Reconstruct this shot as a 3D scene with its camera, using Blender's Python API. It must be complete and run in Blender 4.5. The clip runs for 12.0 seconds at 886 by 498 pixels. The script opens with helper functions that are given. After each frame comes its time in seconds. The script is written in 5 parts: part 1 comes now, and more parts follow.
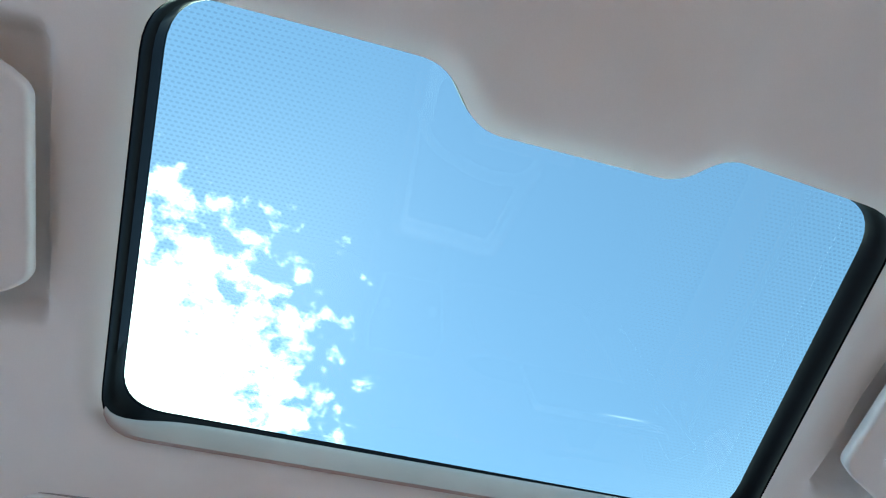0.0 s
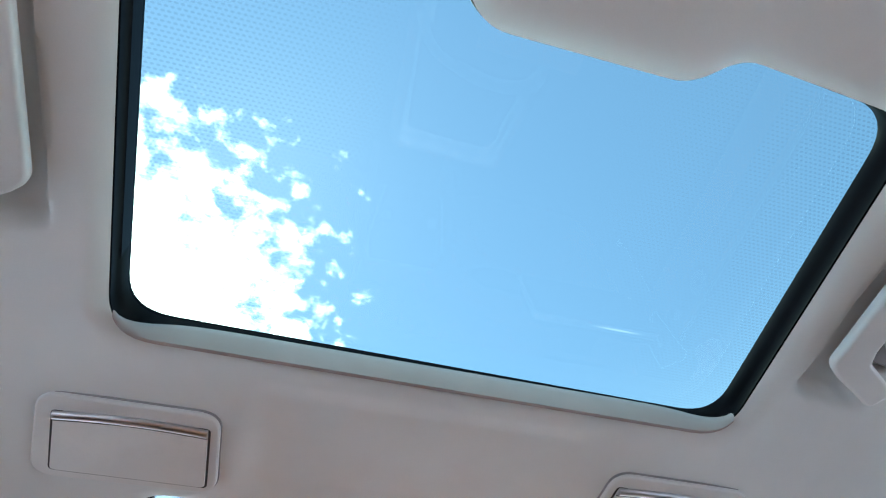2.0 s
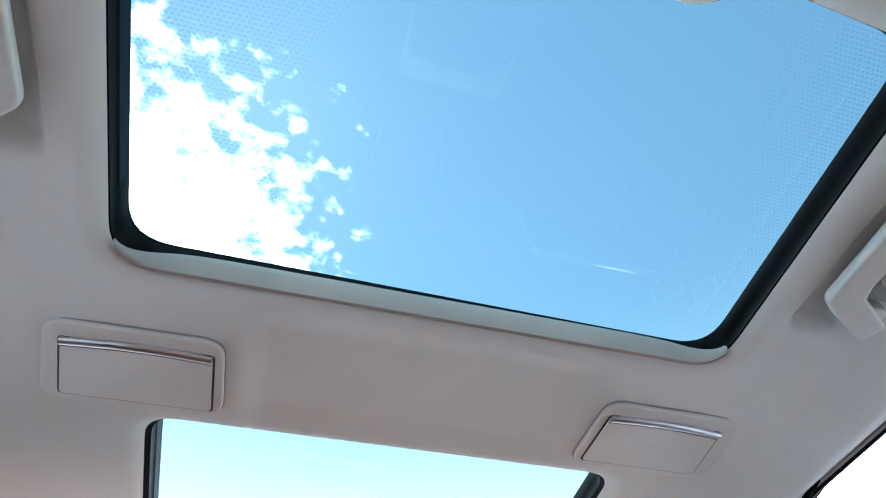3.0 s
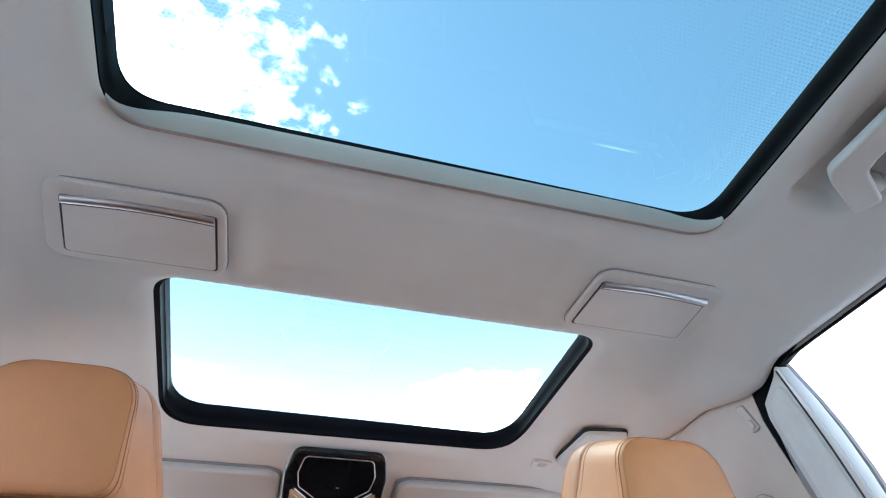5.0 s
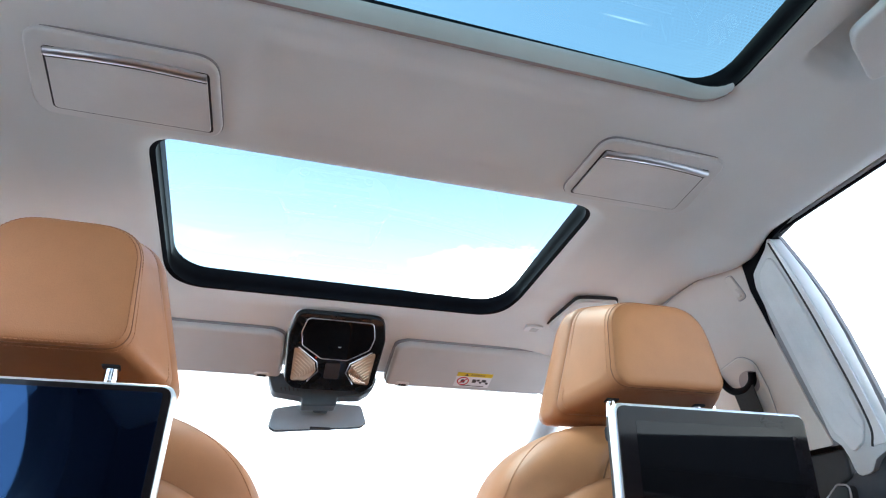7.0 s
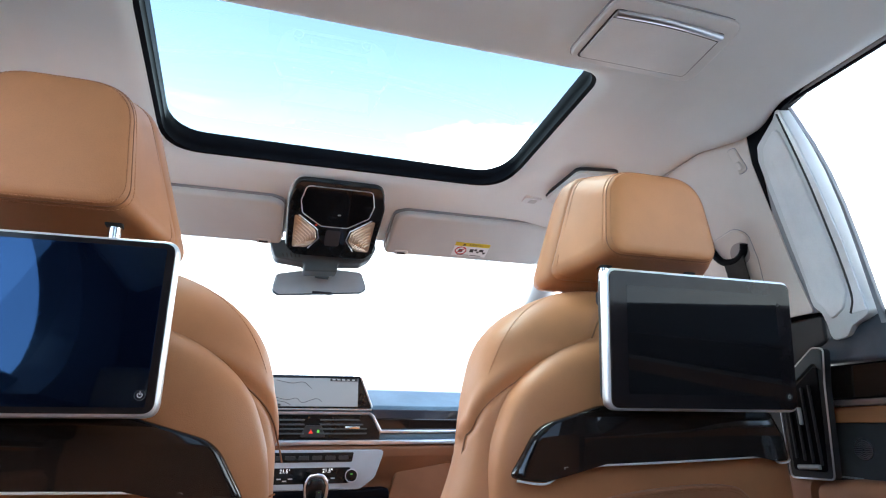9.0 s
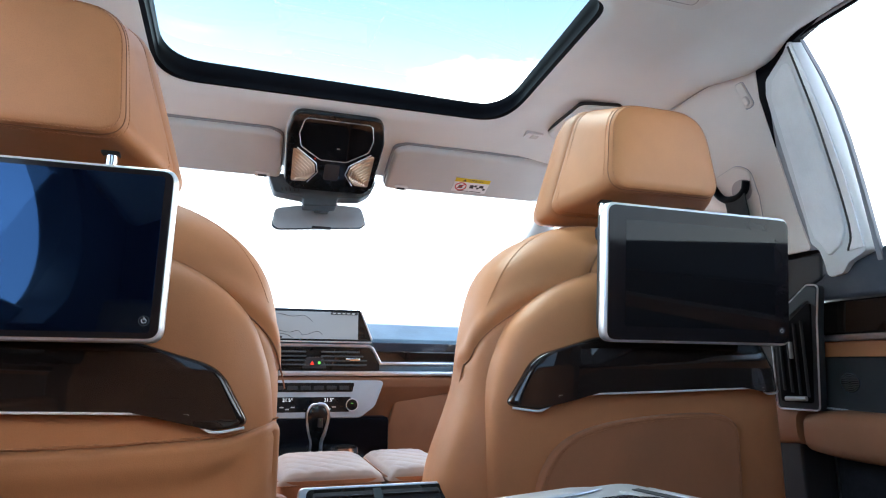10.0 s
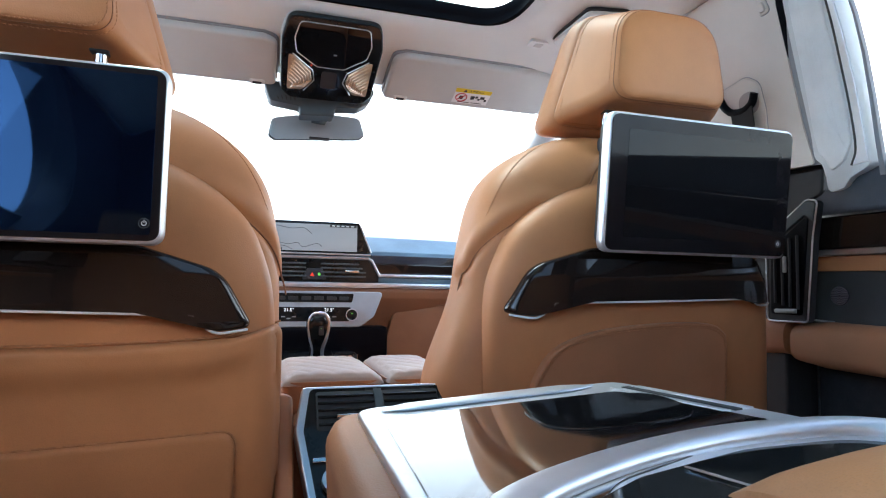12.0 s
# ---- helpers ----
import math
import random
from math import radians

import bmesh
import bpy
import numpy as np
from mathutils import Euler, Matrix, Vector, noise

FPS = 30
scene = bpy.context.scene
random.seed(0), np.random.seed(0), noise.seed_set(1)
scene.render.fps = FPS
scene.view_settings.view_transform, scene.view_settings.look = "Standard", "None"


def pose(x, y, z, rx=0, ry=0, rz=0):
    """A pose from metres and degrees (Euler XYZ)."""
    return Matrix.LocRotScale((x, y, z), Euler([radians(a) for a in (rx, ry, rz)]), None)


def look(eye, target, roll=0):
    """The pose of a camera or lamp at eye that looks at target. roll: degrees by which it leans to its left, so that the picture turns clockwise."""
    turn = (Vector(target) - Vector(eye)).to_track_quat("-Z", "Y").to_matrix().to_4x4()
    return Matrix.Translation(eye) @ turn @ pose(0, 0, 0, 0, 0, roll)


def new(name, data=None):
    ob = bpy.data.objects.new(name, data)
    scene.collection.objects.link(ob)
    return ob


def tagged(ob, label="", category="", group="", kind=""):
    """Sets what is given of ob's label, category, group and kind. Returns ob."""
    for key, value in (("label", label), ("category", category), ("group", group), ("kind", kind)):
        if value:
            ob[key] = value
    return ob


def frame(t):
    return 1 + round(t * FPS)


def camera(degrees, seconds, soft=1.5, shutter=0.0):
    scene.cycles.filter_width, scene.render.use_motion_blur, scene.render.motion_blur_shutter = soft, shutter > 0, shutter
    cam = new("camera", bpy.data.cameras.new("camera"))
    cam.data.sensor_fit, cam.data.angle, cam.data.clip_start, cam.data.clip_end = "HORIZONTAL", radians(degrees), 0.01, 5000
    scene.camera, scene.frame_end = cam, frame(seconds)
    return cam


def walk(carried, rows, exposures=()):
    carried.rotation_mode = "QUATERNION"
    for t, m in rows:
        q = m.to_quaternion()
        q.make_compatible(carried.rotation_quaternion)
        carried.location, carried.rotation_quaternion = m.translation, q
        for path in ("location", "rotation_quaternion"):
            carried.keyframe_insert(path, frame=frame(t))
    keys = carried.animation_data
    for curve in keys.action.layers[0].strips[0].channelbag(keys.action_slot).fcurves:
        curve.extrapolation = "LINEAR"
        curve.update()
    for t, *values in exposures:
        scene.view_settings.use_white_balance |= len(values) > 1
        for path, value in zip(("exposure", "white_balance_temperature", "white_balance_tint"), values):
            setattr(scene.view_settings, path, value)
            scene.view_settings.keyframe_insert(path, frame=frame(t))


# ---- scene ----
LENS = 73.35
cam = camera(LENS, 12.0, soft=1.1)
# seconds, x, y, z, yaw, pitch, lean to the right
ROWS = [
    (0, -0.1499, -0.0299, 0.6349, -19.811, 66.980, 5.949),
    (0.5, -0.1499, -0.0289, 0.6347, -19.761, 66.803, 5.866),
    (1, -0.1499, -0.0269, 0.6344, -19.483, 65.201, 5.770),
    (1.5, -0.1517, -0.0241, 0.6333, -19.033, 62.274, 5.108),
    (2, -0.1521, -0.0188, 0.6346, -18.566, 58.864, 4.648),
    (2.5, -0.1520, -0.0147, 0.6339, -18.186, 55.725, 4.044),
    (3, -0.1524, -0.0118, 0.6331, -17.948, 52.846, 3.584),
    (5, -0.1526, -0.0008, 0.6248, -17.379, 41.023, 2.153),
    (5.5, -0.1531, 0.0013, 0.6229, -17.342, 38.103, 1.899),
    (6, -0.1530, 0.0060, 0.6194, -17.276, 34.912, 1.625),
    (6.5, -0.1523, 0.0088, 0.6158, -17.227, 32.151, 1.413),
    (7, -0.1515, 0.0100, 0.6138, -17.179, 29.267, 1.137),
    (9, -0.1493, 0.0158, 0.6014, -17.090, 17.401, 0.192),
    (9.5, -0.1493, 0.0177, 0.5980, -17.130, 14.608, -0.068),
    (10, -0.1491, 0.0188, 0.5936, -17.163, 11.558, -0.337),
    (10.5, -0.1490, 0.0201, 0.5895, -17.225, 8.471, -0.571),
    (11, -0.1485, 0.0207, 0.5857, -17.268, 5.625, -0.740),
    (11.5, -0.1491, 0.0207, 0.5838, -17.339, 3.884, -0.950),
    (12, -0.1494, 0.0213, 0.5828, -17.405, 3.666, -0.984),
]
walk(cam, [(t, pose(x, y, z, 90 + p, 0, yaw) @ pose(0, 0, 0, 0, 0, -r)) for t, x, y, z, yaw, p, r in ROWS])
scene.view_settings.exposure = 2.55

# ---- world, sun ----
SUN_EL, SUN_AZ = 62.0, -22.0  # degrees; azimuth from the car's nose to the right


class Nodes:
    """Short node building."""

    def __init__(self, tree):
        self.t = tree
        tree.nodes.clear()

    def add(self, kind, **sockets):
        n = self.t.nodes.new(kind)
        for k, v in sockets.items():
            self.put(n.inputs[k.replace("_", " ")], v)
        return n

    def put(self, socket, v):
        if isinstance(v, bpy.types.NodeSocket):
            self.t.links.new(v, socket)
        else:
            socket.default_value = v

    def math(self, op, a, b=0.0, clamp=False):
        n = self.t.nodes.new("ShaderNodeMath")
        n.operation, n.use_clamp = op, clamp
        self.put(n.inputs[0], a)
        self.put(n.inputs[1], b)
        return n.outputs[0]

    def mix(self, f, a, b, blend="MIX"):
        n = self.t.nodes.new("ShaderNodeMix")
        n.data_type, n.blend_type = "RGBA", blend
        self.put(n.inputs[0], f)
        self.put(n.inputs[6], a)
        self.put(n.inputs[7], b)
        return n.outputs[2]

    def ramp(self, f, lo, hi):
        n = self.t.nodes.new("ShaderNodeMapRange")
        n.interpolation_type = "SMOOTHSTEP"
        self.put(n.inputs[0], f)
        n.inputs[1].default_value, n.inputs[2].default_value = lo, hi
        return n.outputs[0]


world = bpy.data.worlds.new("sky")
scene.world = world
world.use_nodes = True
N = Nodes(world.node_tree)
sky = N.add("ShaderNodeTexSky")
sky.sky_type, sky.sun_disc = "NISHITA", False
sky.sun_elevation, sky.sun_rotation = radians(SUN_EL), radians(SUN_AZ)
sky.air_density, sky.dust_density, sky.ozone_density = 1.0, 0.06, 1.0
way = N.add("ShaderNodeTexCoord").outputs["Generated"]
sep = N.add("ShaderNodeSeparateXYZ", Vector=way)
up = N.math("MAXIMUM", sep.outputs[2], 0.05)
u, v = N.math("DIVIDE", sep.outputs[0], up), N.math("DIVIDE", sep.outputs[1], up)
flat = N.add("ShaderNodeCombineXYZ", X=u, Y=v).outputs[0]
puffs = N.add("ShaderNodeTexNoise", Vector=flat, Scale=16.0, Detail=8.0, Roughness=0.58, Distortion=0.15).outputs[0]


def bank(cx, cy, rx, ry):
    """How far inside a bank of cloud: 1 in its middle, 0 at its rim."""
    a = N.math("DIVIDE", N.math("SUBTRACT", u, cx), rx)
    b = N.math("DIVIDE", N.math("SUBTRACT", v, cy), ry)
    return N.math("SUBTRACT", 1.0, N.math("SQRT", N.math("ADD", N.math("MULTIPLY", a, a), N.math("MULTIPLY", b, b))))


big = bank(-0.53, 0.80, 0.54, 0.47)
far = bank(0.70, 1.98, 0.27, 0.40)
low = bank(-0.9, -1.6, 1.1, 0.9)
heap = N.add("ShaderNodeTexNoise", Vector=flat, Scale=7.0, Detail=6.0, Roughness=0.55).outputs[0]
inside = N.math("MAXIMUM", big, low)
cloud = N.ramp(N.math("ADD", N.math("MULTIPLY", inside, 0.52), puffs), 0.50, 0.82)
cloud = N.math("MAXIMUM", cloud, N.ramp(N.math("ADD", N.math("MULTIPLY", far, 0.9), heap), 0.50, 0.80))
haze = N.ramp(N.math("SQRT", N.math("ADD", N.math("MULTIPLY", u, u), N.math("MULTIPLY", v, v))), 0.9, 4.0)
ahead = N.ramp(N.math("ADD", N.math("MULTIPLY", sep.outputs[0], 0.6), N.math("MULTIPLY", sep.outputs[1], 0.8)), -0.6, 0.15)
veil = N.mix(ahead, (6.8, 9.6, 14.0, 1), (15.0, 16.2, 16.8, 1))
veiled = N.mix(N.math("MULTIPLY", haze, 0.7), sky.outputs[0], veil)
trail = N.math("MULTIPLY", N.ramp(bank(0.615, 0.686, 0.075, 0.004), 0.0, 0.9), 0.07)
tone = N.mix(N.math("MAXIMUM", cloud, trail), veiled, (21.0, 21.0, 21.0, 1))
bg = N.add("ShaderNodeBackground", Color=tone, Strength=0.12)
N.t.links.new(bg.outputs[0], N.add("ShaderNodeOutputWorld").inputs[0])

sun = new("sun", bpy.data.lights.new("sun", "SUN"))
sun.data.energy, sun.data.angle, sun.data.color = 1.2, radians(20), (1.0, 0.97, 0.93)
az, el = radians(SUN_AZ), radians(SUN_EL)
sun.matrix_world = look((math.sin(az) * math.cos(el) * 30, math.cos(az) * math.cos(el) * 30, math.sin(el) * 30), (0, 0.5, 0))


# ---- materials ----
def surface(name, colour, rough=0.5, metal=0.0, vary=0.12, scale=6.0, grain=0.0, grain_scale=400.0, coat=0.0, spec=0.5, sheen=0.0, second=None):
    """A procedural surface: soft large blotches and fine grain in colour, gloss and relief."""
    m = bpy.data.materials.new(name)
    m.use_nodes = True
    n = Nodes(m.node_tree)
    at = n.add("ShaderNodeTexCoord").outputs["Object"]
    wide = n.add("ShaderNodeTexNoise", Vector=at, Scale=scale, Detail=4.0, Roughness=0.6).outputs[0]
    fine = n.add("ShaderNodeTexNoise", Vector=at, Scale=grain_scale, Detail=3.0, Roughness=0.6).outputs[0]
    c = (*colour, 1)
    dark = tuple(x * (1 - vary) for x in colour) + (1,)
    light = tuple(min(1, x * (1 + vary)) for x in (second or colour)) + (1,)
    base = n.mix(n.ramp(wide, 0.3, 0.7), dark, light)
    base = n.mix(n.math("MULTIPLY", n.ramp(fine, 0.35, 0.65), min(0.5, vary)), base, tuple(x * 0.6 for x in colour) + (1,))
    shader = n.add("ShaderNodeBsdfPrincipled", Base_Color=base, Metallic=metal)
    n.put(shader.inputs["Roughness"], n.math("ADD", n.math("MULTIPLY", n.math("SUBTRACT", wide, 0.5), 0.25 * rough), rough, True))
    n.put(shader.inputs["Coat Weight"], coat)
    n.put(shader.inputs["Coat Roughness"], 0.04)
    n.put(shader.inputs["Specular IOR Level"], spec)
    n.put(shader.inputs["Sheen Weight"], sheen)
    if grain:
        bump = n.add("ShaderNodeBump", Height=fine, Strength=grain, Distance=0.0006)
        n.put(shader.inputs["Normal"], bump.outputs[0])
    n.t.links.new(shader.outputs[0], n.add("ShaderNodeOutputMaterial").inputs[0])
    return m


def leather(name, colour):
    """Smooth hide: pebbled grain, soft creases, worn gloss."""
    m = bpy.data.materials.new(name)
    m.use_nodes = True
    n = Nodes(m.node_tree)
    at = n.add("ShaderNodeTexCoord").outputs["Object"]
    wide = n.add("ShaderNodeTexNoise", Vector=at, Scale=5.0, Detail=5.0, Roughness=0.6).outputs[0]
    pores = n.add("ShaderNodeTexVoronoi", Vector=at, Scale=750.0).outputs["Distance"]
    folds = n.add("ShaderNodeTexNoise", Vector=at, Scale=26.0, Detail=5.0, Roughness=0.65, Distortion=0.6).outputs[0]
    base = n.mix(n.ramp(wide, 0.3, 0.7), tuple(x * 0.88 for x in colour) + (1,), tuple(x * 1.1 for x in colour) + (1,))
    base = n.mix(n.math("MULTIPLY", n.ramp(pores, 0.5, 0.1), 0.16), base, tuple(x * 0.55 for x in colour) + (1,))
    shader = n.add("ShaderNodeBsdfPrincipled", Base_Color=base)
    n.put(shader.inputs["Roughness"], n.math("ADD", n.math("MULTIPLY", folds, 0.16), 0.42))
    n.put(shader.inputs["Specular IOR Level"], 0.34)
    relief = n.math("ADD", n.math("MULTIPLY", pores, 0.35), n.math("MULTIPLY", folds, 1.3))
    n.put(shader.inputs["Normal"], n.add("ShaderNodeBump", Height=relief, Strength=0.16, Distance=0.0014).outputs[0])
    n.t.links.new(shader.outputs[0], n.add("ShaderNodeOutputMaterial").inputs[0])
    return m


def glass(name, tint, gloss=1.0, dots=0.0, half=0.36, mid=0.24):
    """A clear pane: tinted see-through plus a mirror gloss. dots: strength of the printed screen, which thins out towards the pane's middle."""
    m = bpy.data.materials.new(name)
    m.use_nodes = True
    n = Nodes(m.node_tree)
    colour = (*tint, 1)
    if dots:
        at = n.add("ShaderNodeTexCoord").outputs["Object"]
        p = n.add("ShaderNodeSeparateXYZ", Vector=at)
        cell = 0.0044
        gy = n.math("DIVIDE", p.outputs[1], cell)
        row = n.math("MULTIPLY", n.math("MODULO", n.math("FLOOR", n.math("ADD", gy, 500.0)), 2.0), 0.5)
        fx = n.math("SUBTRACT", n.math("FRACT", n.math("ADD", n.math("ADD", n.math("DIVIDE", p.outputs[0], cell * 1.25), 500.0), row)), 0.5)
        fy = n.math("SUBTRACT", n.math("FRACT", n.math("ADD", gy, 500.0)), 0.5)
        d = n.math("SQRT", n.math("ADD", n.math("MULTIPLY", fx, fx), n.math("MULTIPLY", n.math("MULTIPLY", fy, fy), 2.2)))
        edge = n.ramp(n.math("ABSOLUTE", p.outputs[0]), 0.0, half)
        size = n.math("ADD", n.math("MULTIPLY", edge, 0.20), 0.20)
        spot = n.ramp(n.math("SUBTRACT", size, d), 0.0, 0.10)
        deep = n.math("MULTIPLY", spot, n.math("MULTIPLY", n.math("ADD", n.math("MULTIPLY", edge, 0.85), 0.15), dots))
        colour = n.mix(deep, colour, tuple(x * 0.55 for x in tint) + (1,))
    see = n.add("ShaderNodeBsdfTransparent", Color=colour)
    shine = n.add("ShaderNodeBsdfGlossy", Roughness=0.02)
    f = n.math("MULTIPLY", n.add("ShaderNodeFresnel", IOR=1.45).outputs[0], gloss, True)
    mixed = n.add("ShaderNodeMixShader", Fac=f)
    n.t.links.new(see.outputs[0], mixed.inputs[1])
    n.t.links.new(shine.outputs[0], mixed.inputs[2])
    n.t.links.new(mixed.outputs[0], n.add("ShaderNodeOutputMaterial").inputs[0])
    return m


LINER = surface("headliner_cloth", (0.745, 0.785, 0.787), 0.9, vary=0.05, scale=3.0, grain=0.25, grain_scale=900, spec=0.2, sheen=0.15)
TRIM = surface("grey_trim_plastic", (0.53, 0.54, 0.53), 0.55, vary=0.05, scale=5.0, grain=0.2, grain_scale=700, spec=0.35)
PANEL = surface("warm_grey_plastic", (0.70, 0.715, 0.71), 0.42, vary=0.05, scale=8.0, grain=0.1, grain_scale=600, spec=0.4)
TAN = leather("tan_leather", (0.50, 0.208, 0.088))
TAN_FLAT = leather("tan_leather_cover", (0.43, 0.182, 0.088))
# Tan leather darkened to paint the shade under the dash overhang.
SHADED_TAN = leather("shaded_tan_leather", (0.30, 0.138, 0.074))
QUILT = leather("pale_tan_leather", (0.42, 0.29, 0.225))
THREAD = surface("brown_thread", (0.44, 0.185, 0.080), 0.8, vary=0.2, scale=200)
PIPE = surface("dark_brown_piping", (0.25, 0.10, 0.040), 0.6, vary=0.15, scale=60)
BLACK = surface("black_rubber", (0.0030, 0.0030, 0.0050), 0.5, vary=0.25, scale=20, grain=0.1, spec=0.06)
GLOSS = surface("piano_black", (0.010, 0.011, 0.012), 0.06, vary=0.3, scale=30, spec=0.25, coat=0.10)
SCREEN = surface("screen_glass", (0.006, 0.006, 0.007), 0.03, vary=0.1, scale=20, spec=0.29)
RIM = surface("rim_aluminium", (0.82, 0.83, 0.85), 0.34, metal=0.65, vary=0.04, scale=30)
BEZEL = surface("black_bezel_glass", (0.011, 0.009, 0.010), 0.08, vary=0.1, scale=20, spec=0.24)
# Dark plastic; also laid in as painted shade in some gaps.
SHADOW = surface("dark_plastic_and_gap_shade", (0.022, 0.023, 0.027), 0.6, vary=0.2, scale=12, grain=0.3, grain_scale=500)
# Dark leather, its blue raised to paint the sky it reflects.
NAVY = surface("sky_tinted_dark_leather", (0.072, 0.125, 0.165), 0.32, vary=0.2, scale=10, grain=0.3, grain_scale=500, spec=0.6)
CHROME = surface("chrome", (0.70, 0.71, 0.73), 0.09, metal=1.0, vary=0.04, scale=40)
SATIN = surface("satin_aluminium", (0.66, 0.68, 0.71), 0.30, metal=1.0, vary=0.06, scale=30, grain=0.05, grain_scale=1500)
BRUSHED = surface("brushed_tray_aluminium", (0.80, 0.82, 0.85), 0.40, metal=1.0, vary=0.05, scale=30, grain=0.05, grain_scale=1500)
SILVER = surface("silver_grey_plastic", (0.46, 0.49, 0.50), 0.38, vary=0.08, scale=10, spec=0.5)
# Grey trim; also laid in as painted shade round visors, panels and pillar parts.
LIP = surface("mid_grey_trim_and_gap_shade", (0.30, 0.30, 0.31), 0.6, vary=0.06, scale=6, grain=0.2, grain_scale=700, spec=0.3)
POD = surface("slate_grey_plastic", (0.058, 0.074, 0.084), 0.5, vary=0.1, scale=20, spec=0.3)
SILL = surface("black_sill_leather", (0.080, 0.092, 0.110), 0.40, vary=0.2, scale=10, grain=0.3, grain_scale=500, spec=0.4)
CHARCOAL = surface("charcoal_plastic", (0.060, 0.059, 0.059), 0.5, vary=0.15, scale=12, grain=0.2, grain_scale=600, spec=0.3)
PILLAR = surface("warm_pillar_trim", (0.66, 0.60, 0.55), 0.55, vary=0.05, scale=5.0, grain=0.2, grain_scale=700, spec=0.35)
BRIGHT = surface("bright_metal_strip", (0.88, 0.89, 0.90), 0.38, metal=0.25, vary=0.03, scale=40)
POST = surface("pale_grey_inlay", (0.78, 0.79, 0.79), 0.40, metal=0.0, vary=0.05, scale=20)
HOUSING = surface("warm_blind_housing", (0.37, 0.315, 0.305), 0.6, vary=0.06, scale=6, grain=0.2, grain_scale=700, spec=0.3)
SILVERY = surface("silver_lacquer", (0.42, 0.46, 0.50), 0.40, vary=0.03, scale=30)
CARPET = surface("dark_carpet", (0.02, 0.021, 0.025), 0.95, vary=0.4, scale=60, grain=0.8, grain_scale=350)
PAINT = surface("pale_car_paint", (0.55, 0.56, 0.58), 0.25, vary=0.03, scale=2, coat=0.6)
CONCRETE = surface("pale_concrete", (0.58, 0.59, 0.60), 0.85, vary=0.12, scale=0.5, grain=0.4, grain_scale=40)
WHITE = surface("white_paper", (0.8, 0.8, 0.8), 0.6, vary=0.03, scale=40)
YELLOW = surface("yellow_print", (0.75, 0.55, 0.02), 0.6, vary=0.05, scale=40)
RED = surface("red_print", (0.55, 0.04, 0.05), 0.6, vary=0.05, scale=40)
INK = surface("black_print", (0.03, 0.03, 0.03), 0.6, vary=0.1, scale=40)
WEBBING = surface("black_webbing", (0.015, 0.015, 0.017), 0.8, vary=0.3, scale=200, grain=0.6, grain_scale=900)
# Warm base colour paints the tan leather reflected in the chrome lamps.
LAMP = surface("chrome_reflecting_tan", (0.85, 0.68, 0.50), 0.22, metal=0.7, vary=0.08, scale=60)
CLEAR = glass("clear_glass", (0.93, 0.96, 0.95), 0.6)
# Tint made up to dim the unseen tail window in reflections.
TAIL_DIM = glass("tinted_tail_glass", (0.20, 0.22, 0.23), 0.5)
ROOF_REAR = glass("tinted_roof_glass", (0.262, 0.398, 0.355), 0.5, dots=0.30, half=0.36)
ROOF_FRONT = glass("pale_roof_glass", (0.375, 0.475, 0.478), 0.15, dots=0.12, half=0.40)


def wood():
    m = bpy.data.materials.new("dark_veneer")
    m.use_nodes = True
    n = Nodes(m.node_tree)
    at = n.add("ShaderNodeTexCoord").outputs["Object"]
    long = n.add("ShaderNodeMapping", Vector=at, Scale=(3.0, 30.0, 90.0)).outputs[0]
    streak = n.add("ShaderNodeTexNoise", Vector=long, Scale=3.0, Detail=6.0, Roughness=0.7, Distortion=0.4).outputs[0]
    base = n.mix(n.ramp(streak, 0.3, 0.75), (0.010, 0.007, 0.006, 1), (0.018, 0.011, 0.009, 1))
    shader = n.add("ShaderNodeBsdfPrincipled", Base_Color=base, Roughness=0.22)
    n.put(shader.inputs["Specular IOR Level"], 0.08)
    n.put(shader.inputs["Coat Weight"], 0.75)
    n.put(shader.inputs["Coat Roughness"], 0.03)
    n.t.links.new(shader.outputs[0], n.add("ShaderNodeOutputMaterial").inputs[0])
    return m


def tinted_gloss(name, tint, spec):
    """Black display glass, its gloss tinted and raised to colour what it reflects."""
    m = surface(name, (0.001, 0.002, 0.006), 0.03, vary=0.1, scale=20, spec=spec)
    for node in m.node_tree.nodes:
        if node.type == "BSDF_PRINCIPLED":
            node.inputs["Specular Tint"].default_value = (*tint, 1)
            node.inputs["IOR"].default_value = 1.58
    return m


# Driver's display only: blue gloss added to strengthen the sky's reflection.
BLUE_SCREEN = tinted_gloss("blue_gloss_glass", (0.22, 0.50, 1.0), 1.0)
WOOD = wood()


def glow(name, colour, strength):
    m = bpy.data.materials.new(name)
    m.use_nodes = True
    n = Nodes(m.node_tree)
    shader = n.add("ShaderNodeBsdfPrincipled", Base_Color=(*colour, 1), Roughness=0.2)
    n.put(shader.inputs["Emission Color"], (*colour, 1))
    n.put(shader.inputs["Emission Strength"], strength)
    n.t.links.new(shader.outputs[0], n.add("ShaderNodeOutputMaterial").inputs[0])
    return m


MAP = glow("lit_map_display", (0.22, 0.24, 0.26), 0.09)
DIGITS = glow("lit_white_digits", (0.7, 0.75, 0.8), 0.3)
GREEN = glow("lit_green_mark", (0.15, 0.6, 0.1), 0.10)
HAZARD = glow("lit_red_mark", (0.7, 0.05, 0.03), 0.12)


# ---- building helpers ----
def thing(name, at, label, category, group="", kind=""):
    ob = new(name)
    ob.empty_display_size = 0.05
    ob.location = at
    return tagged(ob, label, category, group, kind)


def root_place(ob):
    while ob.parent:
        ob = ob.parent
    return ob.location


